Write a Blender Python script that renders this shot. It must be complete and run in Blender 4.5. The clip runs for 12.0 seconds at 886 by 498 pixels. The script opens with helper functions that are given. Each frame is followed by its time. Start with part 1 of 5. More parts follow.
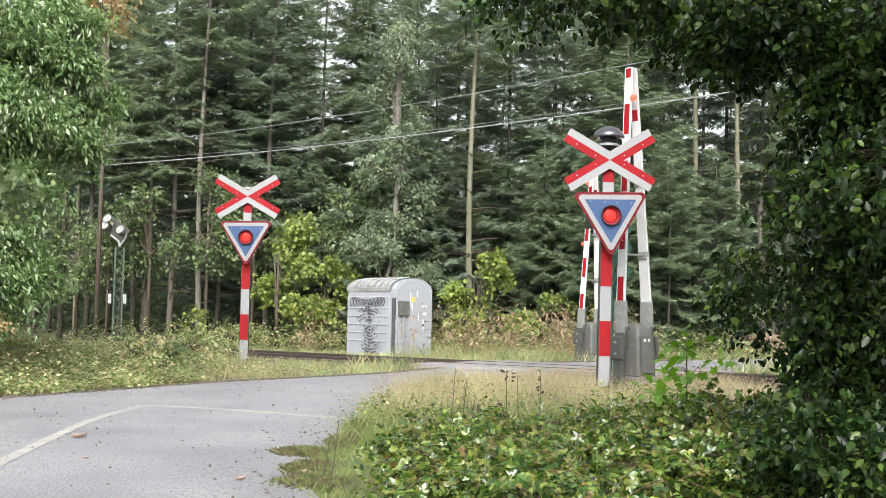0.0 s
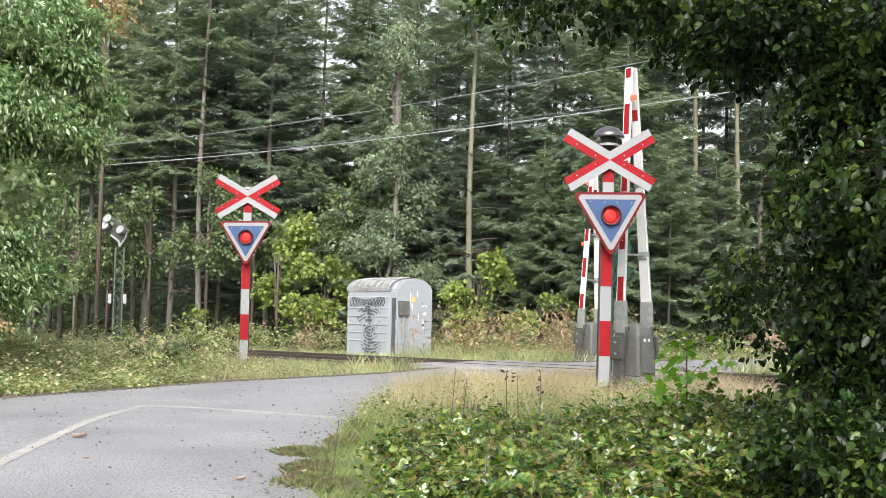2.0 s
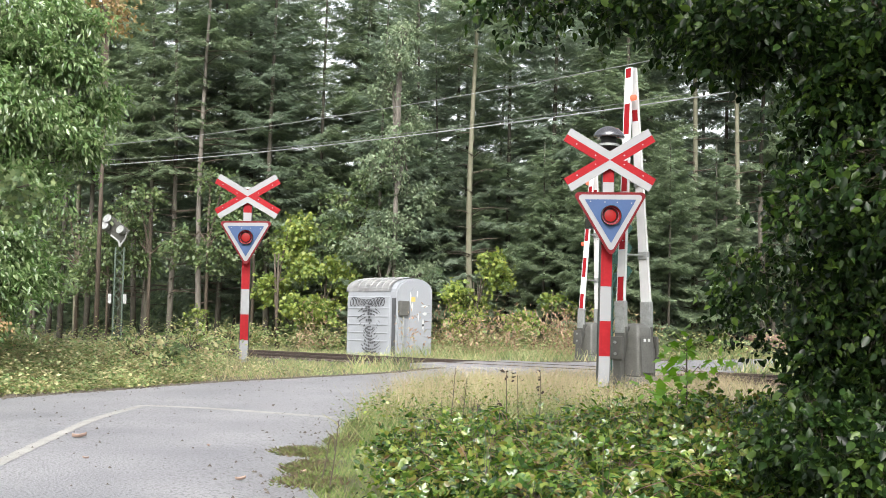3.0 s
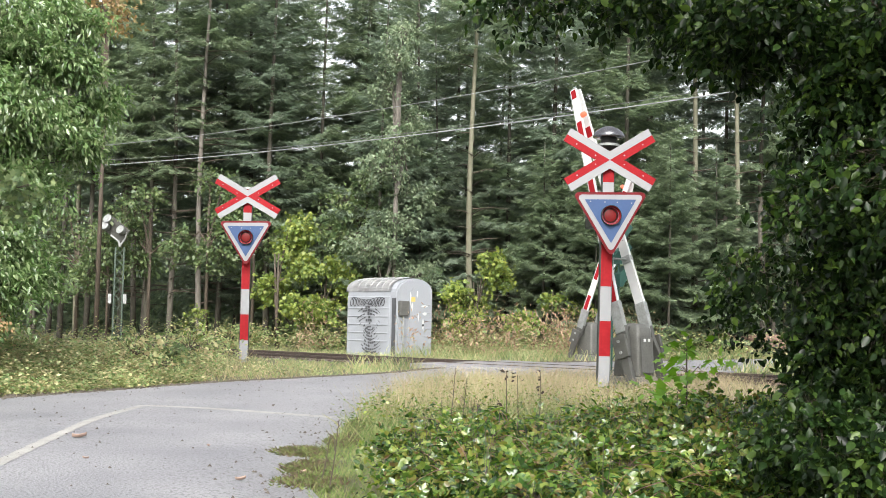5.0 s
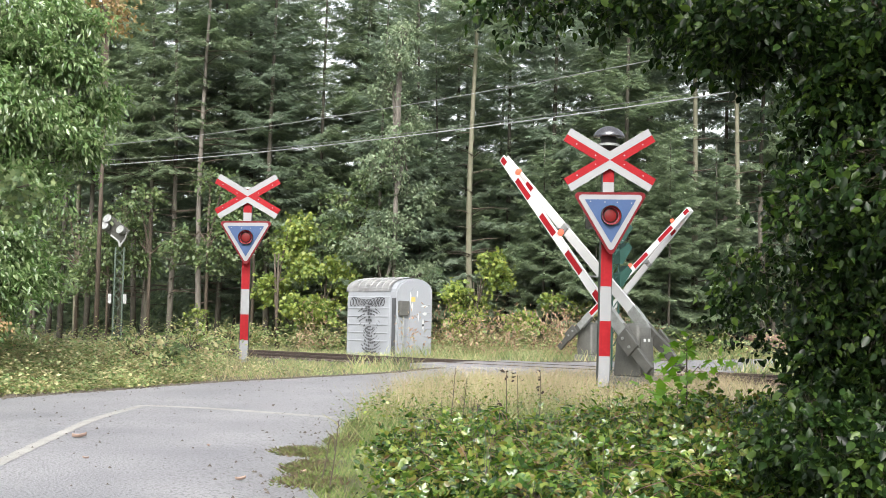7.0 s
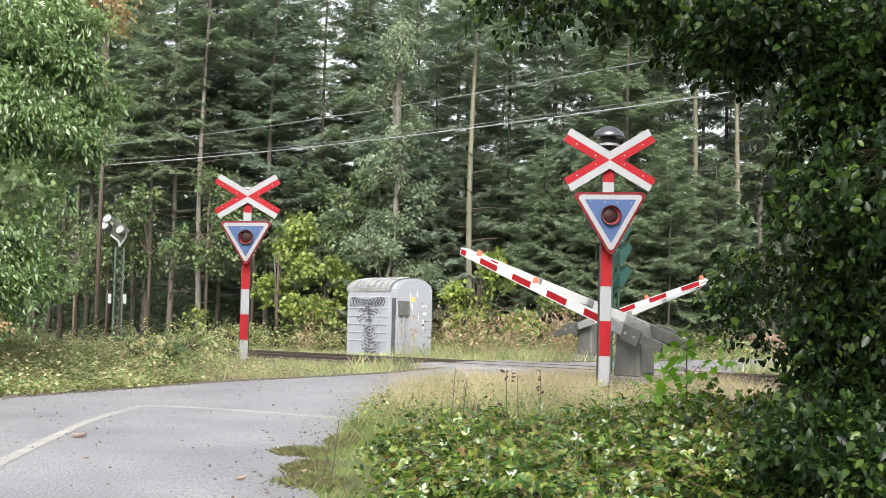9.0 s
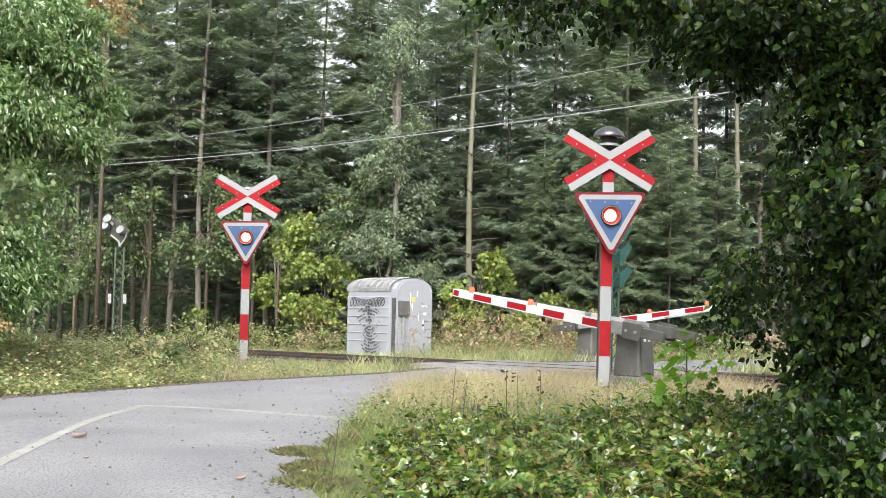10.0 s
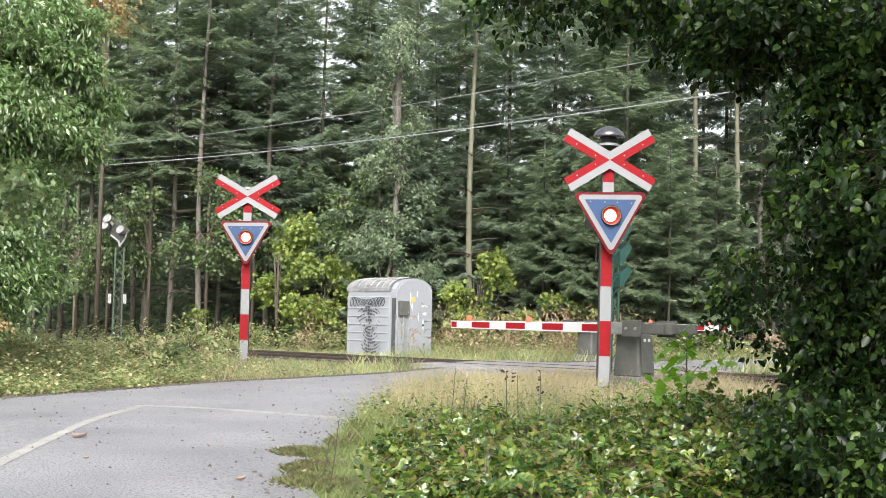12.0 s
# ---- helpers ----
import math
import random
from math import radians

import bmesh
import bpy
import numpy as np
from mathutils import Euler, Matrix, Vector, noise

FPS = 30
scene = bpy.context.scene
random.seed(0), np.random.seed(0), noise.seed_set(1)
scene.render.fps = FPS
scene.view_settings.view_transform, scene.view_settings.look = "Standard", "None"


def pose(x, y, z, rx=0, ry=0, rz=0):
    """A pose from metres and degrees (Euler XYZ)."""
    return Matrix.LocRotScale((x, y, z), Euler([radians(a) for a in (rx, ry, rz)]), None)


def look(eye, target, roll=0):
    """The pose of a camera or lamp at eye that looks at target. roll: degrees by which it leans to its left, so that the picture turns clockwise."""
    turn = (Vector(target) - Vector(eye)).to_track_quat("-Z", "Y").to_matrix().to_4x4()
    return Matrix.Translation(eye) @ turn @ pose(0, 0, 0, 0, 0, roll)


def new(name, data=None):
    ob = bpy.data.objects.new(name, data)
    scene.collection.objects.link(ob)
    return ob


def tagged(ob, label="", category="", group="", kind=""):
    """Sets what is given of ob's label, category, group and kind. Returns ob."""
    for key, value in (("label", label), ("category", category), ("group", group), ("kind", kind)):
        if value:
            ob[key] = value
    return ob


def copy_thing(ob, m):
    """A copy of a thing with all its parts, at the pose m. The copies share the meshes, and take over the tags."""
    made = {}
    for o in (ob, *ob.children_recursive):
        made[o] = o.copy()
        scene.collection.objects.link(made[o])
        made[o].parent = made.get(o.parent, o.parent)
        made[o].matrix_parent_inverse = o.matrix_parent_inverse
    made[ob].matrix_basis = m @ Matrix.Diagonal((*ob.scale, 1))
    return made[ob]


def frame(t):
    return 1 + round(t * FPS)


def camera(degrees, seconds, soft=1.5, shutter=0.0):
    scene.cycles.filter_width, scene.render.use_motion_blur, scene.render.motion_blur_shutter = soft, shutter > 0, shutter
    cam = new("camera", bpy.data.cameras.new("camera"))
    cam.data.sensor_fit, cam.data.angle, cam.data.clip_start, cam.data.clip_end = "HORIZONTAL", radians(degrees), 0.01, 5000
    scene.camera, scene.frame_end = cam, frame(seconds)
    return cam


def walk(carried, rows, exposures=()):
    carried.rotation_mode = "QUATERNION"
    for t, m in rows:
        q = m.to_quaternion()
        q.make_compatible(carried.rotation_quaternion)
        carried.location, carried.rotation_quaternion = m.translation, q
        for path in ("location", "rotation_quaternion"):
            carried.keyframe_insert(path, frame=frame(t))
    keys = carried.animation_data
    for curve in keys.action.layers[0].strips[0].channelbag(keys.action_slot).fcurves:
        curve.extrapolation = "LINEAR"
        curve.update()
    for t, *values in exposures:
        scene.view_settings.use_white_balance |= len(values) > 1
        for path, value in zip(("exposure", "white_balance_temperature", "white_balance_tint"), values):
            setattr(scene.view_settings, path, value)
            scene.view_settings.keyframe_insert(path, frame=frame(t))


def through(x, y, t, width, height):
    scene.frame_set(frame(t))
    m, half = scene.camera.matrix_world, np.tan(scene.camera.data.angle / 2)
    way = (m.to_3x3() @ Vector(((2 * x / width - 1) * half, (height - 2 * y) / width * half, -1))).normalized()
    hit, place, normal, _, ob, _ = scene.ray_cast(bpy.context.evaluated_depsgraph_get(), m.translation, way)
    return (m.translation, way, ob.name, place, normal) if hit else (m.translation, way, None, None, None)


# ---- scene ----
cam = camera(42.8, 12.0, 0.8)
walk(cam, [(t, look((0, 0, 1.1), (0, 1, 1.162), 1.1)) for t in (0.0, 12.0)], [(0.0, 1.36), (12.0, 1.36)])

# ---- light: bright overcast ----
world = bpy.data.worlds.new("overcast_sky")
scene.world = world
world.use_nodes = True
wn, wl = world.node_tree.nodes, world.node_tree.links
sky = wn.new("ShaderNodeTexSky")
sky.sky_type, sky.sun_disc = "NISHITA", False
sky.sun_elevation, sky.sun_rotation = radians(39), radians(184)
sky.air_density, sky.dust_density = 1.0, 4.0
grey = wn.new("ShaderNodeHueSaturation")
grey.inputs["Saturation"].default_value = 0.22
wl.new(sky.outputs[0], grey.inputs["Color"])
wl.new(grey.outputs[0], wn["Background"].inputs["Color"])
wn["Background"].inputs["Strength"].default_value = 0.15
sun = new("sun", bpy.data.lights.new("sun", "SUN"))
sun.data.energy, sun.data.angle, sun.data.color = 2.0, radians(45), (1.0, 0.97, 0.92)
sun.matrix_basis = look((-2, -20, 26), (0, 12, 0))

# ---- plan: crossing axes ----
U = Vector((-0.674, 0.738, 0.0))       # along the track, away from the camera
V = Vector((0.738, 0.674, 0.0))        # along the road over the track
PIVOT = Vector((3.39, 19.95, 0.0))     # foot of the near barrier


def at(a, b, z=0.0):
    return PIVOT + U * a + V * b + Vector((0, 0, z))


# ---- materials ----
def nodes_of(name):
    m = bpy.data.materials.new(name)
    m.use_nodes = True
    nt = m.node_tree
    return m, nt.nodes, nt.links, nt.nodes["Principled BSDF"]


def surface(name, c1, c2, scale=6.0, rough=0.6, bump=0.2, metal=0.0, fine=60.0, c3=None, spread=0.5, speck=(0.45, 0.75, 0.7)):
    """Two colours mixed by a large noise, a fine noise over it, bump from the fine one."""
    m, n, l, b = nodes_of(name)
    tc = n.new("ShaderNodeTexCoord")
    big, small = n.new("ShaderNodeTexNoise"), n.new("ShaderNodeTexNoise")
    big.inputs["Scale"].default_value, small.inputs["Scale"].default_value = scale, fine
    big.inputs["Detail"].default_value, small.inputs["Detail"].default_value = 6, 3
    for x in (big, small):
        l.new(tc.outputs["Object"], x.inputs["Vector"])
    ramp = n.new("ShaderNodeValToRGB")
    e = ramp.color_ramp.elements
    e[0].position, e[1].position = 0.5 - spread / 2, 0.5 + spread / 2
    e[0].color, e[1].color = (*c1, 1), (*c2, 1)
    l.new(big.outputs["Fac"], ramp.inputs[0])
    mix = n.new("ShaderNodeMix")
    mix.data_type = "RGBA"
    mix.inputs[7].default_value = (*(c3 or c1), 1)
    mr = n.new("ShaderNodeMapRange")
    mr.inputs[1].default_value, mr.inputs[2].default_value, mr.inputs[4].default_value = speck
    l.new(small.outputs["Fac"], mr.inputs[0])
    l.new(mr.outputs[0], mix.inputs[0])
    l.new(ramp.outputs[0], mix.inputs[6])
    l.new(mix.outputs[2], b.inputs["Base Color"])
    rr = n.new("ShaderNodeMapRange")
    rr.inputs[3].default_value, rr.inputs[4].default_value = rough * 0.8, min(1, rough * 1.2)
    l.new(big.outputs["Fac"], rr.inputs[0])
    l.new(rr.outputs[0], b.inputs["Roughness"])
    b.inputs["Metallic"].default_value = metal
    if bump:
        bp = n.new("ShaderNodeBump")
        bp.inputs["Strength"].default_value, bp.inputs["Distance"].default_value = bump, 0.01
        l.new(small.outputs["Fac"], bp.inputs["Height"])
        l.new(bp.outputs[0], b.inputs["Normal"])
    return m


def leafy(name, colours, rough=0.4, through=0.35, spec=0.5, patch=1.4):
    """Leaves: a colour per leaf, gloss, and light that shines through."""
    m, n, l, b = nodes_of(name)
    geo, ramp = n.new("ShaderNodeNewGeometry"), n.new("ShaderNodeValToRGB")
    e = ramp.color_ramp.elements
    while len(e) < len(colours):
        e.new(0.5)
    for i, c in enumerate(colours):
        e[i].position, e[i].color = i / max(1, len(colours) - 1), (*c, 1)
    l.new(geo.outputs["Random Per Island"], ramp.inputs[0])
    tc, big, tone, span = n.new("ShaderNodeTexCoord"), n.new("ShaderNodeTexNoise"), n.new("ShaderNodeHueSaturation"), n.new("ShaderNodeMapRange")
    big.inputs["Scale"].default_value, big.inputs["Detail"].default_value = patch, 3
    span.inputs[1].default_value, span.inputs[2].default_value, span.inputs[3].default_value, span.inputs[4].default_value = 0.3, 0.7, 0.65, 1.35
    l.new(tc.outputs["Object"], big.inputs["Vector"])
    l.new(big.outputs["Fac"], span.inputs[0])
    l.new(span.outputs[0], tone.inputs["Value"])
    l.new(ramp.outputs[0], tone.inputs["Color"])
    l.new(tone.outputs[0], b.inputs["Base Color"])
    b.inputs["Roughness"].default_value = rough
    b.inputs["Specular IOR Level"].default_value = spec
    tr, mx = n.new("ShaderNodeBsdfTranslucent"), n.new("ShaderNodeMixShader")
    bright = n.new("ShaderNodeHueSaturation")
    bright.inputs["Value"].default_value, bright.inputs["Saturation"].default_value = 1.3, 1.15
    l.new(tone.outputs[0], bright.inputs["Color"])
    l.new(bright.outputs[0], tr.inputs["Color"])
    mx.inputs[0].default_value = through
    l.new(b.outputs[0], mx.inputs[1])
    l.new(tr.outputs[0], mx.inputs[2])
    l.new(mx.outputs[0], n["Material Output"].inputs["Surface"])
    return m


def glow(name, colour, strength, base=(0.1, 0.01, 0.01)):
    m, n, l, b = nodes_of(name)
    b.inputs["Base Color"].default_value = (*base, 1)
    b.inputs["Roughness"].default_value, b.inputs["Specular IOR Level"].default_value = 0.4, 0.15
    b.inputs["Emission Color"].default_value = (*colour, 1)
    b.inputs["Emission Strength"].default_value = strength
    return m


ASPHALT = surface("asphalt", (0.175, 0.175, 0.192), (0.28, 0.277, 0.288), 0.8, 0.55, 1.0, fine=48, c3=(0.075, 0.075, 0.08), spread=0.4, speck=(0.50, 0.66, 0.85))
EARTH = surface("earth", (0.07, 0.06, 0.03), (0.10, 0.11, 0.04), 0.7, 0.95, 0.6, fine=14, c3=(0.05, 0.045, 0.03))
LINE = surface("road_paint", (0.37, 0.36, 0.335), (0.28, 0.27, 0.255), 3, 0.6, 0.4, fine=70, c3=(0.16, 0.16, 0.16))
WHITE = surface("white_paint", (0.48, 0.48, 0.48), (0.42, 0.43, 0.44), 3, 0.4, 0.05, fine=25, c3=(0.46, 0.47, 0.46))
FILM_WHITE = surface("white_reflective_sheet", (0.245, 0.25, 0.26), (0.21, 0.216, 0.228), 2, 0.55, 0.03, fine=18, c3=(0.228, 0.232, 0.235))
RED = surface("red_reflective_sheet", (0.225, 0.004, 0.008), (0.19, 0.004, 0.007), 3, 0.65, 0.03, fine=20, c3=(0.25, 0.008, 0.012))
DEEP_RED = surface("dark_red_edge", (0.12, 0.006, 0.010), (0.095, 0.006, 0.008), 4, 0.4, 0.03)
BLUE = surface("blue_sheet", (0.042, 0.075, 0.16), (0.036, 0.066, 0.142), 3, 0.5, 0.03, fine=20)
DARK = surface("black_green_steel", (0.015, 0.02, 0.018), (0.03, 0.035, 0.03), 8, 0.5, 0.1)
GLOSS = surface("dark_enamel", (0.16, 0.16, 0.17), (0.11, 0.11, 0.12), 6, 0.16, 0.02, 0.8)
# red put inside the black hood for the glow round the lit lamp
GLOW_RIM = surface("red_glow_rim", (0.16, 0.008, 0.008), (0.12, 0.006, 0.006), 12, 0.3, 0.02)
BLACK = surface("black_plastic", (0.006, 0.006, 0.007), (0.01, 0.01, 0.01), 8, 0.6, 0.05)
GALV = surface("galvanised_steel", (0.30, 0.31, 0.31), (0.20, 0.21, 0.20), 9, 0.5, 0.1, 0.4, 50, (0.15, 0.15, 0.14))
DULL = surface("weathered_steel", (0.085, 0.085, 0.078), (0.055, 0.055, 0.05), 7, 0.55, 0.15, 0.2, 50, (0.05, 0.05, 0.043))
CASE = surface("grey_case", (0.10, 0.10, 0.092), (0.065, 0.065, 0.06), 4, 0.55, 0.15, 0.0, 40, (0.042, 0.042, 0.038))
HUT = surface("hut_grey", (0.27, 0.285, 0.31), (0.225, 0.24, 0.26), 1.6, 0.5, 0.1, 0.0, 30, (0.21, 0.215, 0.23))
HUT_ROOF = surface("hut_roof", (0.36, 0.37, 0.385), (0.31, 0.31, 0.305), 3, 0.6, 0.15, 0.0, 25, (0.29, 0.285, 0.27))
STICKER = surface("yellow_sticker", (0.45, 0.36, 0.10), (0.38, 0.30, 0.09), 8, 0.5, 0.0)
SPRAY = surface("graffiti_black", (0.03, 0.03, 0.035), (0.07, 0.075, 0.08), 12, 0.6, 0.0)
GREEN_STEEL = surface("green_steel", (0.012, 0.065, 0.05), (0.009, 0.045, 0.036), 5, 0.5, 0.1, c3=(0.01, 0.05, 0.04))
LATTICE = surface("faded_green_steel", (0.055, 0.08, 0.06), (0.04, 0.055, 0.045), 5, 0.6, 0.1)
RAIL = surface("rusty_rail", (0.085, 0.062, 0.052), (0.055, 0.043, 0.038), 6, 0.5, 0.3, 0.3)
WOOD = surface("sleeper_wood", (0.09, 0.06, 0.045), (0.05, 0.04, 0.03), 5, 0.85, 0.5)
STONE = surface("ballast_stone", (0.22, 0.20, 0.18), (0.13, 0.12, 0.11), 6, 0.9, 0.6, c3=(0.09, 0.08, 0.07))
CONCRETE = surface("concrete", (0.15, 0.145, 0.13), (0.10, 0.10, 0.09), 3, 0.85, 0.3)
GRIT_DARK = surface("dark_grit", (0.06, 0.05, 0.04), (0.12, 0.10, 0.08), 30, 0.9, 0.3)
BARK = surface("spruce_bark", (0.095, 0.082, 0.068), (0.055, 0.047, 0.039), 3, 0.95, 1.0, fine=25, c3=(0.075, 0.085, 0.055))
BARK_PALE = surface("pale_bark", (0.145, 0.137, 0.098), (0.095, 0.092, 0.063), 2, 0.9, 0.6, fine=20, c3=(0.085, 0.095, 0.05))
BARK_GREY = surface("grey_bark", (0.155, 0.138, 0.12), (0.10, 0.088, 0.075), 2, 0.9, 0.8, fine=22, c3=(0.075, 0.075, 0.06))
TWIG = surface("twig_bark", (0.07, 0.05, 0.035), (0.04, 0.035, 0.025), 10, 0.8, 0.4)
CANE = surface("bramble_stem", (0.16, 0.07, 0.05), (0.10, 0.09, 0.04), 20, 0.5, 0.2)
SEED = surface("seed_brown", (0.022, 0.014, 0.010), (0.04, 0.024, 0.016), 40, 0.8, 0.2)
CABLE = surface("cable", (0.30, 0.31, 0.32), (0.24, 0.25, 0.26), 3, 0.5, 0.0)
CABLE_DARK = surface("dark_cable", (0.23, 0.235, 0.24), (0.18, 0.185, 0.19), 3, 0.5, 0.0)
LEAF_LITTER = surface("leaf_litter", (0.36, 0.26, 0.21), (0.25, 0.17, 0.13), 30, 0.6, 0.1, fine=90)
# both needle colours are paled and greyed to stand in for mist
NEEDLES = leafy("spruce_haze_needles", [(0.125, 0.17, 0.115), (0.185, 0.235, 0.15), (0.26, 0.315, 0.19)], 0.5, 0.48, patch=0.7)
NEEDLES_BLUE_HAZE = leafy("blue_green_haze_needles", [(0.14, 0.185, 0.14), (0.19, 0.24, 0.175), (0.25, 0.30, 0.22)], 0.5, 0.48, patch=0.7)
MAPLE = leafy("maple_leaves", [(0.10, 0.155, 0.045), (0.18, 0.24, 0.06), (0.31, 0.345, 0.09)], 0.45, 0.4)
WILLOW = leafy("long_leaves", [(0.085, 0.155, 0.055), (0.135, 0.22, 0.08), (0.195, 0.285, 0.115), (0.31, 0.38, 0.20)], 0.27, 0.42, 1.0, 0.9)
# leaf colours darkened for canopy shade; the last one is leaves lit through
LIME_SHADED = leafy("shade_dark_broad_leaves", [(0.006, 0.014, 0.005), (0.009, 0.021, 0.006), (0.014, 0.032, 0.008), (0.028, 0.056, 0.012), (0.075, 0.12, 0.024)], 0.30, 0.36, 0.28, 1.6)
BRAMBLE = leafy("bramble_leaves", [(0.022, 0.05, 0.013), (0.045, 0.10, 0.022), (0.085, 0.16, 0.03), (0.15, 0.225, 0.045), (0.23, 0.275, 0.06), (0.16, 0.11, 0.045)], 0.27, 0.42, 1.0, 2.2)
SYCAMORE = leafy("sycamore_leaves", [(0.13, 0.26, 0.04), (0.20, 0.36, 0.05)], 0.45, 0.45)
HERB = leafy("verge_herbs", [(0.11, 0.17, 0.065), (0.19, 0.26, 0.105), (0.29, 0.33, 0.15), (0.40, 0.37, 0.20), (0.34, 0.28, 0.16)], 0.6, 0.38, patch=0.8)
DRY = leafy("dry_grass", [(0.39, 0.31, 0.20), (0.47, 0.39, 0.27), (0.22, 0.25, 0.10), (0.43, 0.31, 0.22), (0.27, 0.28, 0.13)], 0.7, 0.35, patch=1.0)
GRASS = leafy("green_grass", [(0.08, 0.135, 0.035), (0.13, 0.205, 0.055), (0.21, 0.255, 0.09), (0.29, 0.265, 0.13)], 0.55, 0.4, patch=1.5)
FIREWEED = leafy("withered_fireweed", [(0.26, 0.16, 0.11), (0.38, 0.26, 0.19), (0.24, 0.22, 0.10)], 0.7, 0.3)
ASPEN = leafy("aspen_leaves", [(0.11, 0.16, 0.095), (0.17, 0.22, 0.135), (0.25, 0.30, 0.19)], 0.4, 0.4)
BEECH = leafy("beech_leaves", [(0.07, 0.11, 0.05), (0.11, 0.16, 0.07), (0.17, 0.21, 0.09)], 0.4, 0.4)
MOSS = leafy("road_moss", [(0.05, 0.075, 0.02), (0.12, 0.15, 0.04), (0.10, 0.07, 0.04), (0.07, 0.055, 0.035)], 0.8, 0.2, patch=9.0)
RUSTY = leafy("autumn_leaves", [(0.24, 0.15, 0.07), (0.33, 0.23, 0.11), (0.20, 0.20, 0.08)], 0.6, 0.35)



def worn(m, scale, cut):
    """Lets patches of a thin coat be rubbed away."""
    n, l = m.node_tree.nodes, m.node_tree.links
    tc, spots, step = n.new("ShaderNodeTexCoord"), n.new("ShaderNodeTexNoise"), n.new("ShaderNodeMapRange")
    clear, mx = n.new("ShaderNodeBsdfTransparent"), n.new("ShaderNodeMixShader")
    spots.inputs["Scale"].default_value, spots.inputs["Detail"].default_value, spots.inputs["Roughness"].default_value = scale, 8, 0.75
    step.inputs[1].default_value, step.inputs[2].default_value = cut - 0.04, cut + 0.04
    l.new(tc.outputs["Object"], spots.inputs["Vector"])
    l.new(spots.outputs["Fac"], step.inputs[0])
    l.new(step.outputs[0], mx.inputs[0])
    l.new(n["Principled BSDF"].outputs[0], mx.inputs[1])
    l.new(clear.outputs[0], mx.inputs[2])
    l.new(mx.outputs[0], n["Material Output"].inputs["Surface"])


for m in (RED, FILM_WHITE, BLUE, DEEP_RED, GLOW_RIM):
    m.node_tree.nodes["Principled BSDF"].inputs["Specular IOR Level"].default_value = 0.2
worn(LINE, 9.0, 0.63)

# ---- mesh helpers ----
rng = np.random.default_rng(7)


def mesh_of(bm, name, material):
    me = bpy.data.meshes.new(name)
    bm.normal_update()
    bm.to_mesh(me)
    bm.free()
    me.materials.append(material)
    return me


def part(name, bm, material=None, parent=None, label="", smooth=False):
    me = bm if isinstance(bm, bpy.types.Mesh) else mesh_of(bm, name, material)
    if smooth:
        me.polygons.foreach_set("use_smooth", [True] * len(me.polygons))
    ob = new(name, me)
    ob.parent = parent
    return tagged(ob, label)


def thing(name, label, category, place=None, group="", kind=""):
    ob = new(name)
    ob.empty_display_size = 0.2
    if place is not None:
        ob.matrix_basis = place
    return tagged(ob, label, category, group, kind)


def box(sx, sy, sz, m=None, bevel=0.0, bm=None):
    own = bm if bm is not None else bmesh.new()
    r = bmesh.ops.create_cube(own, size=1.0, matrix=(m or Matrix()) @ Matrix.Diagonal((sx, sy, sz, 1)))
    if bevel:
        es = list({e for v in r["verts"] for e in v.link_edges})
        bmesh.ops.bevel(own, geom=es, offset=bevel, segments=2, affect="EDGES", profile=0.6)
    return own


def rod(p, q, r0, r1=None, seg=10, bm=None):
    own = bm if bm is not None else bmesh.new()
    p, q = Vector(p), Vector(q)
    m = Matrix.Translation((p + q) / 2) @ (q - p).to_track_quat("Z", "Y").to_matrix().to_4x4()
    bmesh.ops.create_cone(own, cap_ends=True, segments=seg, radius1=r0, radius2=r0 if r1 is None else r1,
                          depth=(q - p).length, matrix=m)
    return own


def tube(points, radii, seg=7, bm=None):
    """A bent, tapered tube through the points."""
    own = bm if bm is not None else bmesh.new()
    rings = []
    for i, p in enumerate(points):
        d = (Vector(points[min(len(points) - 1, i + 1)]) - Vector(points[max(0, i - 1)])).normalized()
        e = (Vector((1, 0, 0)) if abs(d.x) < 0.8 else Vector((0, 0, 1))).cross(d).normalized()
        g = d.cross(e)
        rings.append([own.verts.new(Vector(p) + float(radii[i]) * (e * math.cos(k * math.tau / seg) + g * math.sin(k * math.tau / seg))) for k in range(seg)])
    for s, t in zip(rings, rings[1:]):
        for k in range(seg):
            own.faces.new((s[k], s[(k + 1) % seg], t[(k + 1) % seg], t[k]))
    own.faces.new(rings[-1])
    own.faces.new(rings[0][::-1])
    return own


def lathe(profile, seg=24, bm=None):
    own = bm if bm is not None else bmesh.new()
    rings = [[own.verts.new((r * math.cos(k * math.tau / seg), r * math.sin(k * math.tau / seg), z)) for k in range(seg)]
             for r, z in profile]
    for s, t in zip(rings, rings[1:]):
        for k in range(seg):
            own.faces.new((s[k], s[(k + 1) % seg], t[(k + 1) % seg], t[k]))
    own.faces.new(rings[0][::-1])
    own.faces.new(rings[-1])
    return own


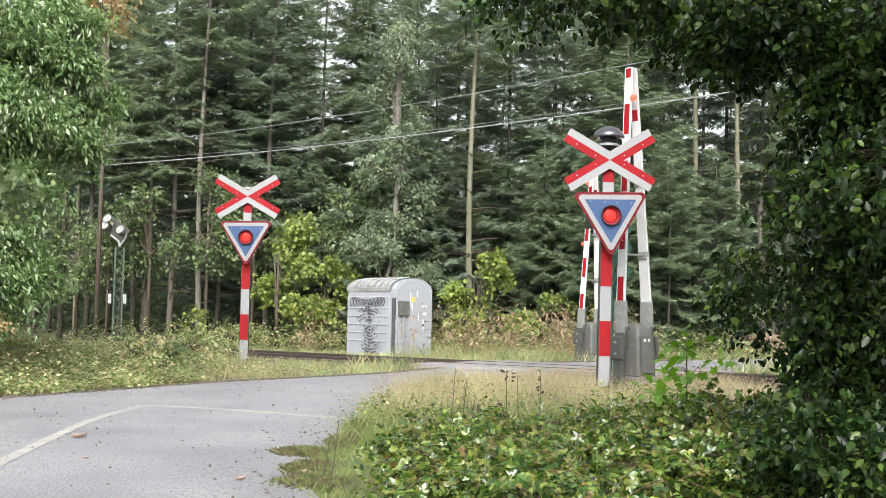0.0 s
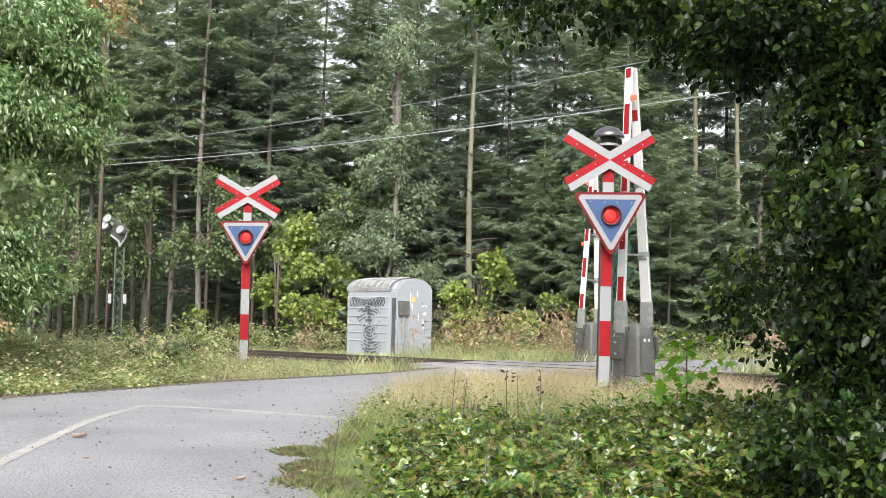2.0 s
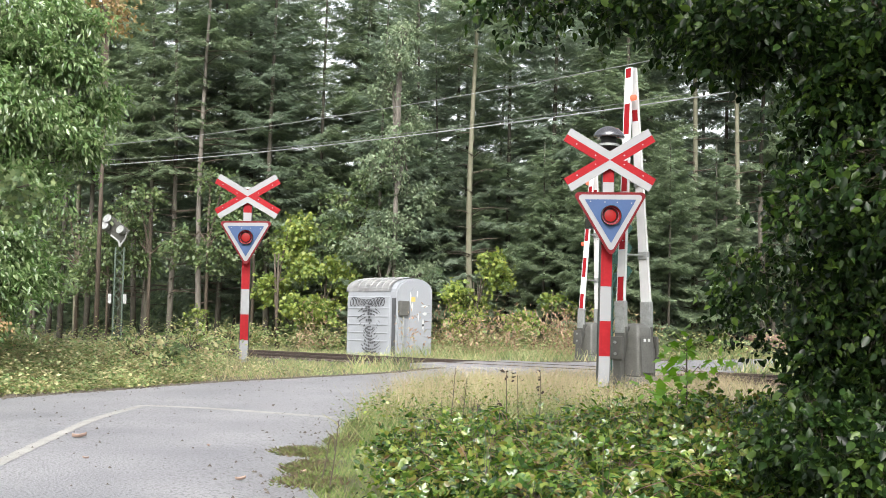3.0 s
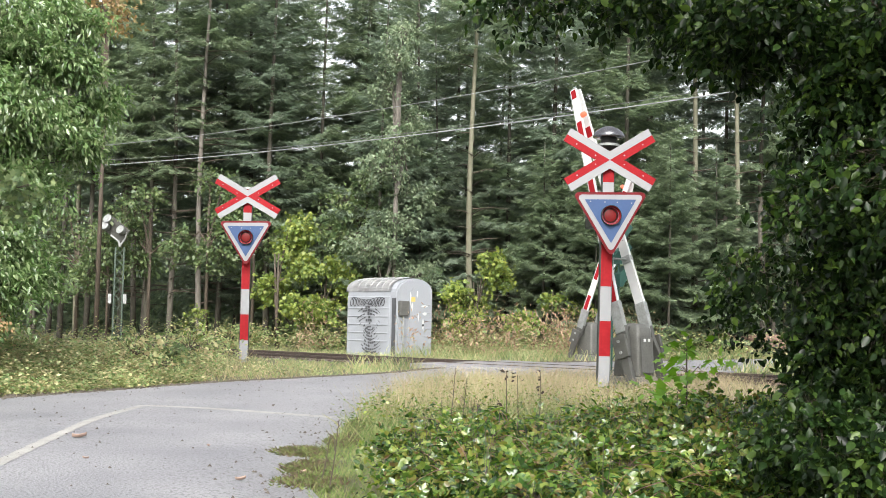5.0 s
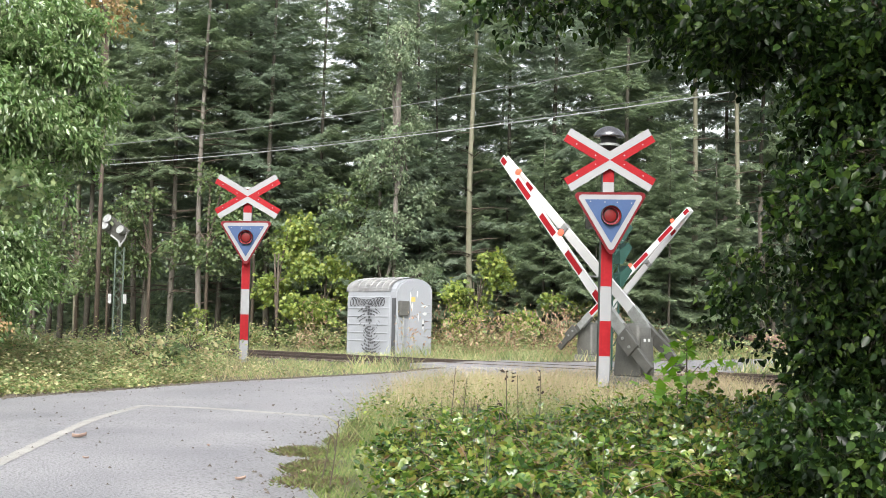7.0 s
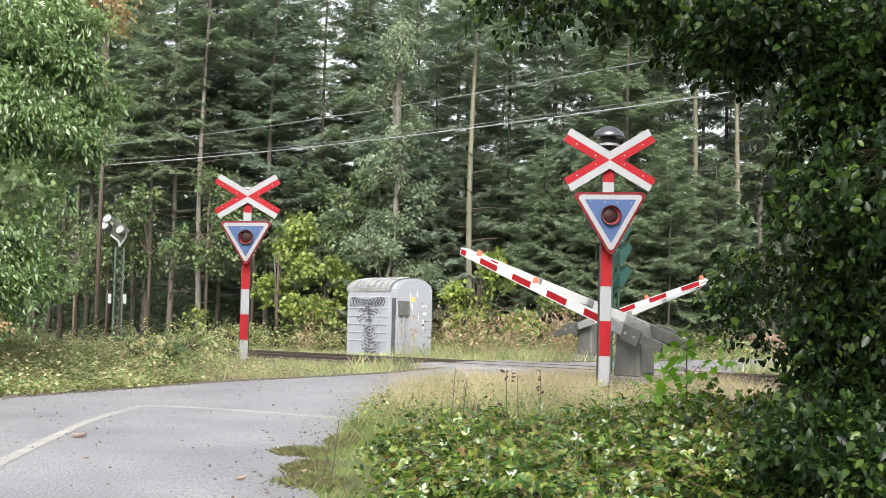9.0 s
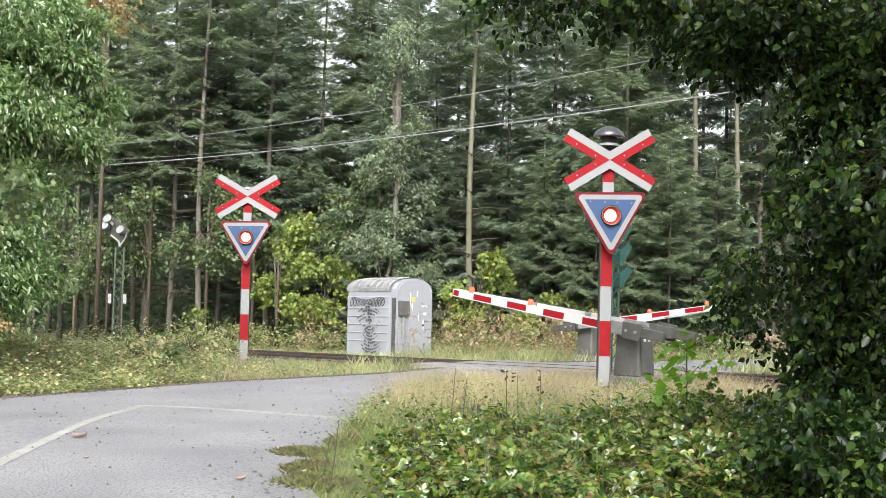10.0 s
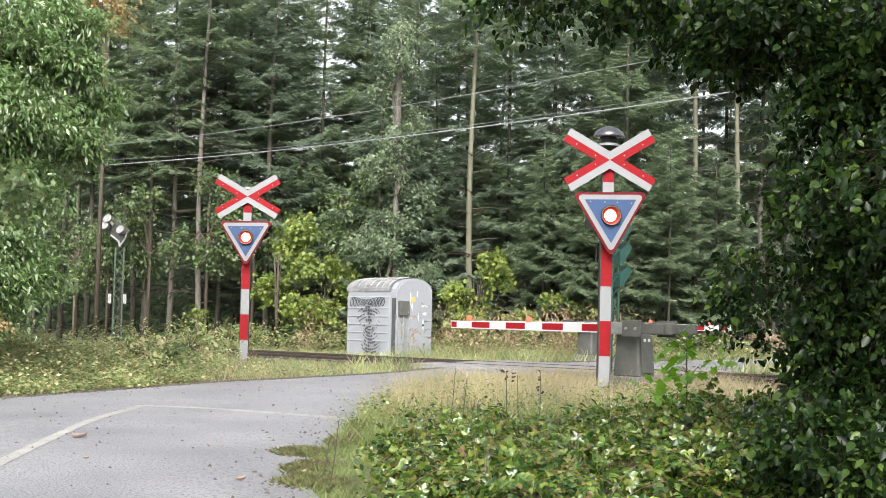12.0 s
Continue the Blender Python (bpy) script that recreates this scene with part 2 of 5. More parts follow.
def plate(outline, y0, y1, hole=None, bm=None):
    """A flat plate from an outline (x, z), from y0 (front) to y1, with a hole through it."""
    own = bm if bm is not None else bmesh.new()
    loops = [outline] + ([hole] if hole else [])
    fronts = []
    for lp in loops:
        vs = [own.verts.new((x, y0, z)) for x, z in lp]
        fronts += [own.edges.new((vs[i], vs[(i + 1) % len(vs)])) for i in range(len(vs))]
    r = bmesh.ops.triangle_fill(own, edges=fronts, use_beauty=True, use_dissolve=False)
    faces = [g for g in r["geom"] if isinstance(g, bmesh.types.BMFace)]
    ex = bmesh.ops.extrude_face_region(own, geom=faces)
    bmesh.ops.translate(own, vec=(0, y1 - y0, 0), verts=[g for g in ex["geom"] if isinstance(g, bmesh.types.BMVert)])
    bmesh.ops.recalc_face_normals(own, faces=own.faces)
    return own


def circle(r, cx=0.0, cz=0.0, n=28):
    return [(cx + r * math.cos(i * math.tau / n), cz + r * math.sin(i * math.tau / n)) for i in range(n)]


def rounded(corners, r, n=5):
    """A polygon (counter-clockwise) with rounded corners."""
    out = []
    for i, c in enumerate(corners):
        c, a, b = Vector(c), Vector(corners[i - 1]), Vector(corners[(i + 1) % len(corners)])
        da, db = (a - c).normalized(), (b - c).normalized()
        half = da.angle(db) / 2
        mid = c + (da + db).normalized() * (r / math.sin(half))
        s, e = c + da * (r / math.tan(half)) - mid, c + db * (r / math.tan(half)) - mid
        a0, turn = math.atan2(s.y, s.x), (math.atan2(e.y, e.x) - math.atan2(s.y, s.x) + math.pi) % math.tau - math.pi
        out += [(mid.x + r * math.cos(a0 + turn * k / n), mid.y + r * math.sin(a0 + turn * k / n)) for k in range(n + 1)]
    return out


def raw_mesh(name, verts, faces, material):
    """Many alike faces (all triangles or all quads) as one mesh, from arrays."""
    me = bpy.data.meshes.new(name)
    k = faces.shape[1]
    me.vertices.add(len(verts))
    me.vertices.foreach_set("co", np.ascontiguousarray(verts, dtype=np.float32).ravel())
    me.loops.add(faces.size)
    me.loops.foreach_set("vertex_index", np.ascontiguousarray(faces, dtype=np.int32).ravel())
    me.polygons.add(len(faces))
    me.polygons.foreach_set("loop_start", np.arange(0, faces.size, k, dtype=np.int32))
    me.update(calc_edges=True)
    me.materials.append(material)
    return me


def spread(template, tris, pos, fwd, up, size):
    """Copies of a small template at pos, its x along fwd and its z towards up, as vertex and face arrays."""
    fwd = fwd / np.linalg.norm(fwd, axis=1, keepdims=True)
    side = np.cross(up, fwd)
    side /= np.linalg.norm(side, axis=1, keepdims=True) + 1e-9
    top = np.cross(fwd, side)
    t = np.asarray(template, float)
    v = (pos[:, None] + size[:, None, None] * (t[None, :, :1] * fwd[:, None] + t[None, :, 1:2] * side[:, None]
                                               + t[None, :, 2:] * top[:, None]))
    f = np.asarray(tris)[None] + (np.arange(len(pos)) * len(t))[:, None, None]
    return v.reshape(-1, 3), f.reshape(-1, 3)


def bundle(sets):
    vs, fs, k = [], [], 0
    for v, f in sets:
        vs.append(v)
        fs.append(f + k)
        k += len(v)
    return np.concatenate(vs), np.concatenate(fs)


# three toothed leaflets on one stalk: x to the tip
ONE = [(0, 0, 0), (0.14, 0.20, 0.05), (0.34, 0.26, 0.05), (0.50, 0.19, 0.04), (0.72, 0, -0.09), (0.50, -0.19, 0.04), (0.34, -0.26, 0.05), (0.14, -0.20, 0.05), (0.34, 0, -0.02)]
BRAMBLE_LEAF = ([(0.30 + x, y, z) for x, y, z in ONE] + [(0.26 + 0.3 * x - 0.8 * y, 0.02 + 0.85 * x + 0.3 * y, z) for x, y, z in ONE]
                + [(0.26 + 0.3 * x + 0.8 * y, -0.02 - 0.85 * x + 0.3 * y, z) for x, y, z in ONE],
                [(9 * q + i, 9 * q + 8, 9 * q + (i + 1) % 8) for q in range(3) for i in range(8)])

# leaf shapes: x to the tip, y across, z up
BROAD = ([(0, 0, 0), (0.20, 0.25, 0.07), (0.55, 0.29, 0.07), (1, 0, -0.14), (0.55, -0.29, 0.07), (0.20, -0.25, 0.07), (0.45, 0, -0.03)],
         [(0, 6, 1), (1, 6, 2), (2, 6, 3), (3, 6, 4), (4, 6, 5), (5, 6, 0)])
LONG = ([(0, 0, 0), (0.4, 0.14, 0.04), (1, 0, -0.12), (0.4, -0.14, 0.04)], [(0, 2, 1), (0, 3, 2)])
ASH = ([(0, 0, 0), (0.4, 0.19, 0.05), (1, 0, -0.12), (0.4, -0.19, 0.05)], [(0, 2, 1), (0, 3, 2)])
SMALL = ([(0, 0, 0), (0.5, 0.30, 0.07), (1, 0, -0.05), (0.5, -0.30, 0.07)], [(0, 2, 1), (0, 3, 2)])
LOBED = ([(0, 0, 0), (-0.08, 0.35, 0), (0.30, 0.28, 0.03), (0.45, 0.55, 0), (0.62, 0.20, 0.03), (1, 0, -0.06), (0.62, -0.20, 0.03),
          (0.45, -0.55, 0), (0.30, -0.28, 0.03), (-0.08, -0.35, 0)],
         [(0, 2, 1), (0, 4, 2), (2, 4, 3), (0, 5, 4), (0, 6, 5), (0, 8, 6), (8, 7, 6), (0, 9, 8)])
SPRIG = ([(0, -0.06, 0), (0, 0.06, 0), (1, 0, -0.10), (0.10, 0, 0), (0.32, 0, 0.01), (0.45, 0.40, -0.06), (0.10, 0, 0), (0.32, 0, 0.01),
          (0.45, -0.40, -0.06), (0.38, 0, 0), (0.6, 0, 0), (0.76, 0.32, -0.08), (0.38, 0, 0), (0.6, 0, 0), (0.76, -0.32, -0.08)],
         [(0, 1, 2), (3, 4, 5), (6, 8, 7), (9, 10, 11), (12, 14, 13)])
BLADE = ([(0, -0.5, 0), (0, 0.5, 0), (0.55, -0.35, 0.06), (0.55, 0.35, 0.06), (1, 0, 0.30)], [(0, 1, 3), (0, 3, 2), (2, 3, 4)])


def rand_dir(n, zlo=-1.0, zhi=1.0):
    z = rng.uniform(zlo, zhi, n)
    a = rng.uniform(0, math.tau, n)
    r = np.sqrt(np.maximum(0, 1 - z * z))
    return np.stack([r * np.cos(a), r * np.sin(a), z], 1)


# ---- ground, road, track ----
ground_bm = bmesh.new()
bmesh.ops.create_grid(ground_bm, x_segments=60, y_segments=60, size=600.0, matrix=Matrix.Translation((0, 100, -0.03)))
tagged(part("ground", ground_bm, EARTH), "brown earth ground with moss and litter", "ground", kind="structure")

LEFT_EDGE = [(-14, -8), (-10, 4), (-7.6, 9.5), (-5.6, 14.2), (-4.7, 16.2), (-3.5, 18.8), (-2.3, 20.6), (-1.07, 22.7), (-0.1, 25.3), (1.5, 28.8),
             (6.4, 33.3), (24, 49.4)]
RIGHT_EDGE = [(-3.0, -8), (-0.2, 2), (-0.75, 6.85), (-1.02, 8.5), (-0.97, 10.6), (-0.86, 12.8), (-0.54, 16.8), (0.1, 19.6), (1.2, 21.6), (3.4, 24.1),
              (9.0, 29.2), (27, 45.6)]


def smooth_line(pts, n):
    """Catmull-Rom through the points."""
    out, p = [], [Vector(q) for q in pts]
    for i in range(len(p) - 1):
        a, b, c, d = p[max(0, i - 1)], p[i], p[i + 1], p[min(len(p) - 1, i + 2)]
        for k in range(n):
            t = k / n
            out.append(0.5 * (2 * b + (c - a) * t + (2 * a - 5 * b + 4 * c - d) * t * t + (3 * b - a - 3 * c + d) * t ** 3))
    return out + [p[-1]]



def even(pts, n):
    """The same line in n even steps."""
    d = np.concatenate([[0], np.cumsum([(b - a).length for a, b in zip(pts, pts[1:])])])
    w = np.linspace(0, d[-1], n)
    return [Vector((np.interp(q, d, [p.x for p in pts]), np.interp(q, d, [p.y for p in pts]))) for q in w]


EDGE_L, EDGE_R = even(smooth_line(LEFT_EDGE, 8), 90), even(smooth_line(RIGHT_EDGE, 8), 90)
road_bm = bmesh.new()
rows_of_road = []
for i, (a, b) in enumerate(zip(EDGE_L, EDGE_R)):
    c = (b - a).normalized()
    a, b = a + c * 0.10 * noise.noise((i * 0.7, 0, 3)), b + c * 0.22 * noise.noise((i * 0.9, 5, 0))
    rim = c * 0.06
    rows_of_road.append([road_bm.verts.new((*(a - rim), -0.06))]
                        + [road_bm.verts.new((*(a.lerp(b, k / 10)), 0.03 * max(0.0, math.sin(math.pi * k / 10)) ** 0.7)) for k in range(11)]
                        + [road_bm.verts.new((*(b + rim), -0.06))])
for s, t in zip(rows_of_road, rows_of_road[1:]):
    for k in range(12):
        road_bm.faces.new((s[k], s[k + 1], t[k + 1], t[k]))
tagged(part("road", road_bm, ASPHALT, smooth=True), "worn grey asphalt road curving over the railway", "road", kind="structure")

ROAD_POLY = np.array([tuple(p) for p in EDGE_L] + [tuple(p) for p in EDGE_R[::-1]])


def on_road(x, y):
    inside = np.zeros(len(x), bool)
    px, py = ROAD_POLY[:, 0], ROAD_POLY[:, 1]
    j = len(px) - 1
    for i in range(len(px)):
        c = ((py[i] > y) != (py[j] > y)) & (x < (px[j] - px[i]) * (y - py[i]) / (py[j] - py[i] + 1e-12) + px[i])
        inside ^= c
        j = i
    return inside


L_XY, R_XY = np.array([tuple(p) for p in EDGE_L]), np.array([tuple(p) for p in EDGE_R])


def road_z(x, y):
    """Height of the cambered road at a place."""
    best = (1e9, 0.5)
    for a, b in zip(L_XY, R_XY):
        w = b - a
        t = float(np.clip(np.dot((x, y) - a, w) / np.dot(w, w), 0, 1))
        best = min(best, (float(np.linalg.norm(a + w * t - (x, y))), t))
    return 0.03 * math.sin(math.pi * min(0.999, max(0.001, best[1]))) ** 0.7


def strip(name, pts, width, z, material):
    own, prev = bmesh.new(), None
    for i, p in enumerate(pts):
        a, b = Vector(pts[max(0, i - 1)]), Vector(pts[min(len(pts) - 1, i + 1)])
        d = (b - a).normalized()
        s = Vector((-d.y, d.x)) * width / 2
        w = 1 + 0.15 * math.sin(i * 3.1)
        zz = road_z(p[0], p[1]) + z
        cur = [own.verts.new((p[0] + s.x * w, p[1] + s.y * w, zz)), own.verts.new((p[0] - s.x * w, p[1] - s.y * w, zz))]
        if prev:
            own.faces.new((prev[0], prev[1], cur[1], cur[0]))
        prev = cur
    return part(name, own, material)


tagged(strip("road_line", smooth_line([(-2.95, 6.8), (-3.08, 7.85), (-3.34, 10.1), (-3.47, 11.6), (-3.45, 13.25)], 12), 0.11, 0.003, LINE), "worn white edge line on asphalt", "road marking", kind="structure")
tagged(strip("road_line", smooth_line([(-3.45, 13.25), (-2.6, 13.0), (-1.8, 12.65), (-0.95, 12.3)], 10), 0.19, 0.003, LINE), "worn white edge line on asphalt", "road marking", kind="structure")

# track: ballast bed, sleepers, rails
TRACK_U, TRACK_V, TRACK_O = Vector((-0.774, 0.633, 0)), Vector((0.633, 0.774, 0)), Vector((0.56, 27.48, 0))


def by_track(a, b, z=0.0):
    return TRACK_O + TRACK_U * a + TRACK_V * b + Vector((0, 0, z))


bed = bmesh.new()
for a0, a1 in ((-60, -6.2), (0.3, 90)):
    ring = [[bed.verts.new(by_track(a, b, z)) for b, z in ((-1.9, -0.12), (-1.25, -0.03), (1.25, -0.03), (1.9, -0.12))] for a in np.linspace(a0, a1, 40)]
    for s, t in zip(ring, ring[1:]):
        for k in range(3):
            bed.faces.new((s[k], t[k], t[k + 1], s[k + 1]))
tagged(part("ballast_bed", bed, STONE), "grey brown ballast bed under the rails", "ballast", kind="structure")
n = 5000
aa, bb = rng.uniform(0.4, 28, n), rng.uniform(-1.8, 1.8, n)
pos = np.array([tuple(by_track(a, b, -0.04 - 0.08 * max(0, abs(b) - 1.2))) for a, b in zip(aa, bb)])
GRIT = ([(-0.5, 0, 0), (0.5, 0.1, 0), (0, 0.5, 0.1), (0.05, -0.5, 0), (0, 0, 0.55)], [(0, 3, 4), (3, 1, 4), (1, 2, 4), (2, 0, 4)])
tagged(part("ballast_stones", raw_mesh("ballast_stones", *spread(*GRIT, pos, rand_dir(n, -0.2, 0.2), np.tile([0, 0, 1.0], (n, 1)), rng.uniform(0.05, 0.1, n)), STONE)),
       "loose grey ballast stones beside the rails", "ballast", kind="stuff")
PROFILE = [(-0.07, 0), (0.07, 0), (0.07, 0.015), (0.012, 0.04), (0.012, 0.12), (0.036, 0.13), (0.036, 0.165), (-0.036, 0.165), (-0.036, 0.13),
           (-0.012, 0.12), (-0.012, 0.04), (-0.07, 0.015)]
for off in (-0.755, 0.755):
    own = bmesh.new()
    ends = [[own.verts.new(by_track(a, off + p, -0.075 + z)) for p, z in PROFILE] for a in (-70, 100)]
    for k in range(len(PROFILE)):
        own.faces.new((ends[0][k], ends[0][(k + 1) % 12], ends[1][(k + 1) % 12], ends[1][k]))
    tagged(part("rail", own, RAIL), "rusty brown steel rail on sleepers", "rail", "rails of the track")
sleeper = mesh_of(box(0.24, 2.5, 0.14, bevel=0.015), "sleeper", WOOD)
AXES = Matrix(((TRACK_U.x, -TRACK_V.x, 0, 0), (TRACK_U.y, -TRACK_V.y, 0, 0), (0, 0, 1, 0), (0, 0, 0, 1)))
for i in range(40):
    ob = new("sleeper", sleeper)
    ob.matrix_basis = Matrix.Translation(by_track(0.5 + 0.65 * i, 0, -0.06)) @ AXES
    tagged(ob, "dark weathered wooden railway sleeper", "sleeper", "sleepers of the track")
deck = bmesh.new()
for b0, b1 in ((-1.9, -0.83), (-0.68, 0.68), (0.83, 1.9)):
    box(6.2, b1 - b0, 0.10, Matrix.Translation(by_track(-3.0, (b0 + b1) / 2, 0.03)) @ AXES, 0.01, deck)
tagged(part("crossing_deck", deck, ASPHALT), "grey level crossing deck between the rails", "crossing deck", kind="structure")

# ---- crossing signals ----
HOLE = 0.138
LIT = [glow("lamp_white_hot", (1.0, 0.60, 0.30), 4.5), glow("lamp_orange", (1.0, 0.30, 0.05), 1.3), glow("lamp_red", (1.0, 0.04, 0.03), 0.42),
       glow("lamp_dim_red", (0.8, 0.01, 0.01), 0.13), glow("lamp_ember", (0.5, 0.01, 0.01), 0.03), glow("lamp_off", (0.2, 0.0, 0.0), 0.01, (0.02, 0.008, 0.008))]
DRUM_R = 0.25


def crossing_signal(place, label, bell, k=1.0, tilt=0.02):
    sig = thing("crossing_signal", label, "railway signal", place, "signals before the crossing")
    part("post", box(0.215, 0.12, 4.02, pose(0, 0, 2.01), 0.012), DARK, sig, "black-green steel post")
    bands = [(0.02, 0.53, 0), (0.53, 1.12, 1), (1.12, 1.70, 0), (1.70, 2.40, 1), (3.18, 3.46, 0), (3.46, 4.0, 1)]
    for z0, z1, red in bands:
        part("band", box(0.185, 0.012, z1 - z0, pose(0, -0.067, (z0 + z1) / 2)), RED if red else FILM_WHITE, sig, "red reflective band" if red else "white reflective band")
    # warning triangle, point down, with the lamp opening
    tz = 3.235

    def leaned(pts, cz0):
        c, q = math.cos(tilt), math.sin(tilt)
        return [(k * (x * c - (z - cz0) * q), cz0 + k * (x * q + (z - cz0) * c)) for x, z in pts]

    part("triangle_border", plate(leaned(rounded([(0, tz - 1.03), (0.61, tz + 0.012), (-0.61, tz + 0.012)], 0.06), tz - 0.36), -0.30, -0.27, circle(HOLE, 0, tz - 0.36)), DEEP_RED, sig, "dark red edge of the triangle")
    part("triangle_white", plate(leaned(rounded([(0, tz - 0.955), (0.545, tz - 0.028), (-0.545, tz - 0.028)], 0.05), tz - 0.36), -0.306, -0.299, circle(HOLE, 0, tz - 0.36)), FILM_WHITE, sig, "white frame of the triangle")
    part("triangle_face", plate(leaned(rounded([(0, tz - 0.80), (0.415, tz - 0.105), (-0.415, tz - 0.105)], 0.008), tz - 0.36), -0.312, -0.305, circle(HOLE, 0, tz - 0.36)), BLUE, sig, "blue face of the triangle")
    for x, z in ((-0.33, -0.15), (-0.1, -0.15), (0.1, -0.15), (0.33, -0.15), (-0.40, -0.42), (0.40, -0.42), (-0.20, -0.75), (0.20, -0.75)):
        part("rivet", rod((k * x, -0.318, tz - 0.36 + k * (z + 0.36)), (k * x, -0.30, tz - 0.36 + k * (z + 0.36)), 0.011, seg=8), FILM_WHITE, sig)
    ring = bmesh.new()
    outer, inner = circle(0.172, 0, 0), circle(HOLE + 0.004, 0, 0)
    loops = [[ring.verts.new((x, y, z + tz - 0.36)) for x, z in lp] for lp, y in ((outer, -0.311), (circle(0.170), -0.372), (circle(0.162), -0.372), (inner, -0.296))]
    for s, t in zip(loops, loops[1:]):
        for i in range(28):
            ring.faces.new((s[i], s[(i + 1) % 28], t[(i + 1) % 28], t[i]))
    # added ring that reddens the hood's inside, in place of lamp glare
    rim = bmesh.new()
    loops = [[rim.verts.new((x, y, z + tz - 0.36)) for x, z in lp] for lp, y in ((circle(0.159), -0.368), (circle(HOLE), -0.300), (circle(HOLE - 0.012), -0.299))]
    for s, t in zip(loops, loops[1:]):
        for i in range(28):
            rim.faces.new((s[i], s[(i + 1) % 28], t[(i + 1) % 28], t[i]))
    part("glow_rim", rim, GLOW_RIM, sig, "dark red ring in the hood, added for the lamp's glow", True)
    part("lamp_hood", ring, BLACK, sig, "black lamp hood", True)
    house = plate([(-0.31, tz - 0.54), (0.31, tz - 0.54), (0.31, tz - 0.19), (-0.31, tz - 0.19)], 0.27, 0.29)
    for x in (-0.30, 0.30):
        box(0.02, 0.54, 0.35, pose(x, -0.02, tz - 0.365), bm=house)
    for z in (-0.54, -0.19):
        box(0.62, 0.54, 0.015, pose(0, 0.0, tz + z), bm=house)
    part("lamp_house", house, DARK, sig, "dark housing behind the triangle")
    me = bpy.data.meshes.new("lantern")
    own = bmesh.new()
    for face in range(6):
        m = Matrix.Rotation(face * math.tau / 6, 4, "Z")
        prev = [own.verts.new(m @ Vector((0.139 * math.cos(i * math.tau / 20), -DRUM_R, 0.139 * math.sin(i * math.tau / 20)))) for i in range(20)]
        for r, d in ((0.100, 0.014), (0.055, 0.024)):
            cur = [own.verts.new(m @ Vector((r * math.cos(i * math.tau / 20), -DRUM_R - d, r * math.sin(i * math.tau / 20)))) for i in range(20)]
            for i in range(20):
                f = own.faces.new((prev[i], prev[(i + 1) % 20], cur[(i + 1) % 20], cur[i]))
                f.material_index, f.smooth = ((2, 2, 3, 5, 5, 5)[face] if d < 0.02 else face), True
            prev = cur
        f = own.faces.new(prev)
        f.material_index, f.smooth = face, True
    for face in range(6):
        m = Matrix.Rotation((face + 0.5) * math.tau / 6, 4, "Z")
        fin = own.faces.new([own.verts.new(m @ Vector((0, y, z))) for y, z in ((-0.22, -0.14), (-0.286, -0.14), (-0.286, 0.14), (-0.22, 0.14))])
        fin.material_index = 6
    own.normal_update()
    own.to_mesh(me)
    own.free()
    for m in LIT + [BLACK]:
        me.materials.append(m)
    drum = part("lantern", me, LIT[0], sig, "red blinking signal lamp")
    drum.location = (0, -0.02, tz - 0.36)
    # St Andrew's cross: four arms, each half white and half red
    cz, y = 3.83, -0.13
    for sx in (-1, 1):
        for sz in (-1, 1):
            d = Matrix.Rotation(tilt, 2) @ Vector((sx * 0.86, sz * 0.51)).normalized()
            nrm = Vector((-d.y, d.x))
            if nrm.y * sz < 0:
                nrm = -nrm
            for half, mat, nm in ((1, FILM_WHITE, "white_strip"), (-1, RED, "red_strip")):
                c = Vector((0, cz))
                o = nrm * 0.125 * half
                # the strips meet on the upright and level lines through the centre
                if half > 0:
                    q0 = c + Vector((0, sz * 0.125 / abs(d.x)))
                else:
                    q0 = c + Vector((sx * 0.125 / abs(d.y), 0))
                end = c + d * 0.80 * k
                quad = [tuple(c), tuple(end), tuple(end + o), tuple(q0)]
                area = sum(quad[i][0] * quad[(i + 1) % 4][1] - quad[(i + 1) % 4][0] * quad[i][1] for i in range(4))
                part(nm, plate(quad if area > 0 else quad[::-1], y - 0.012, y + 0.012), mat, sig, "white half of a cross arm" if half > 0 else "red half of a cross arm")
            for r, s in ((0.25, -0.06), (0.62, -0.06), (0.62, 0.06)):
                p = Vector((0, cz)) + d * r + nrm * s
                part("rivet", rod((p.x, y - 0.018, p.y), (p.x, y, p.y), 0.012, seg=8), FILM_WHITE, sig)
    part("bracket", box(0.1, 0.07, 0.12, pose(0, -0.09, cz)), DARK, sig)
    if bell:
        part("collar", lathe([(0.09, 4.0), (0.15, 4.05), (0.18, 4.06), (0.18, 4.13), (0.13, 4.15), (0.13, 4.19), (0.15, 4.22)]), BLACK, sig, "black bell collar", True)
        part("collar_ring", lathe([(0.183, 4.075), (0.186, 4.08), (0.186, 4.115), (0.183, 4.12)]), GALV, sig, "grey ring")
        part("bell_hood", lathe([(0.15, 4.22), (0.265, 4.225), (0.272, 4.245), (0.25, 4.30), (0.19, 4.365), (0.10, 4.41), (0.03, 4.42)]), GLOSS, sig, "glossy black domed bell hood", True)
    else:
        part("cap", lathe([(0.10, 4.0), (0.12, 4.01), (0.11, 4.05), (0.05, 4.06)]), GALV, sig, "grey post cap")
    return sig, drum


SIGNALS = [crossing_signal(pose(2.72, 19.05, 0, 0, 0.8, 4), "red and white railway crossing signal with a bell, lamp blinking", True, 1.05, 0.034),
           crossing_signal(pose(-4.52, 26.0, 0, 0, 0, 4), "red and white railway crossing signal, lamp blinking, beside the road", False)]

# ---- barriers ----
BOOM_L, HALF = 4.66, 0.36
LAMP_RED = glow("boom_lamp", (1.0, 0.12, 0.06), 0.8, (0.5, 0.04, 0.03))


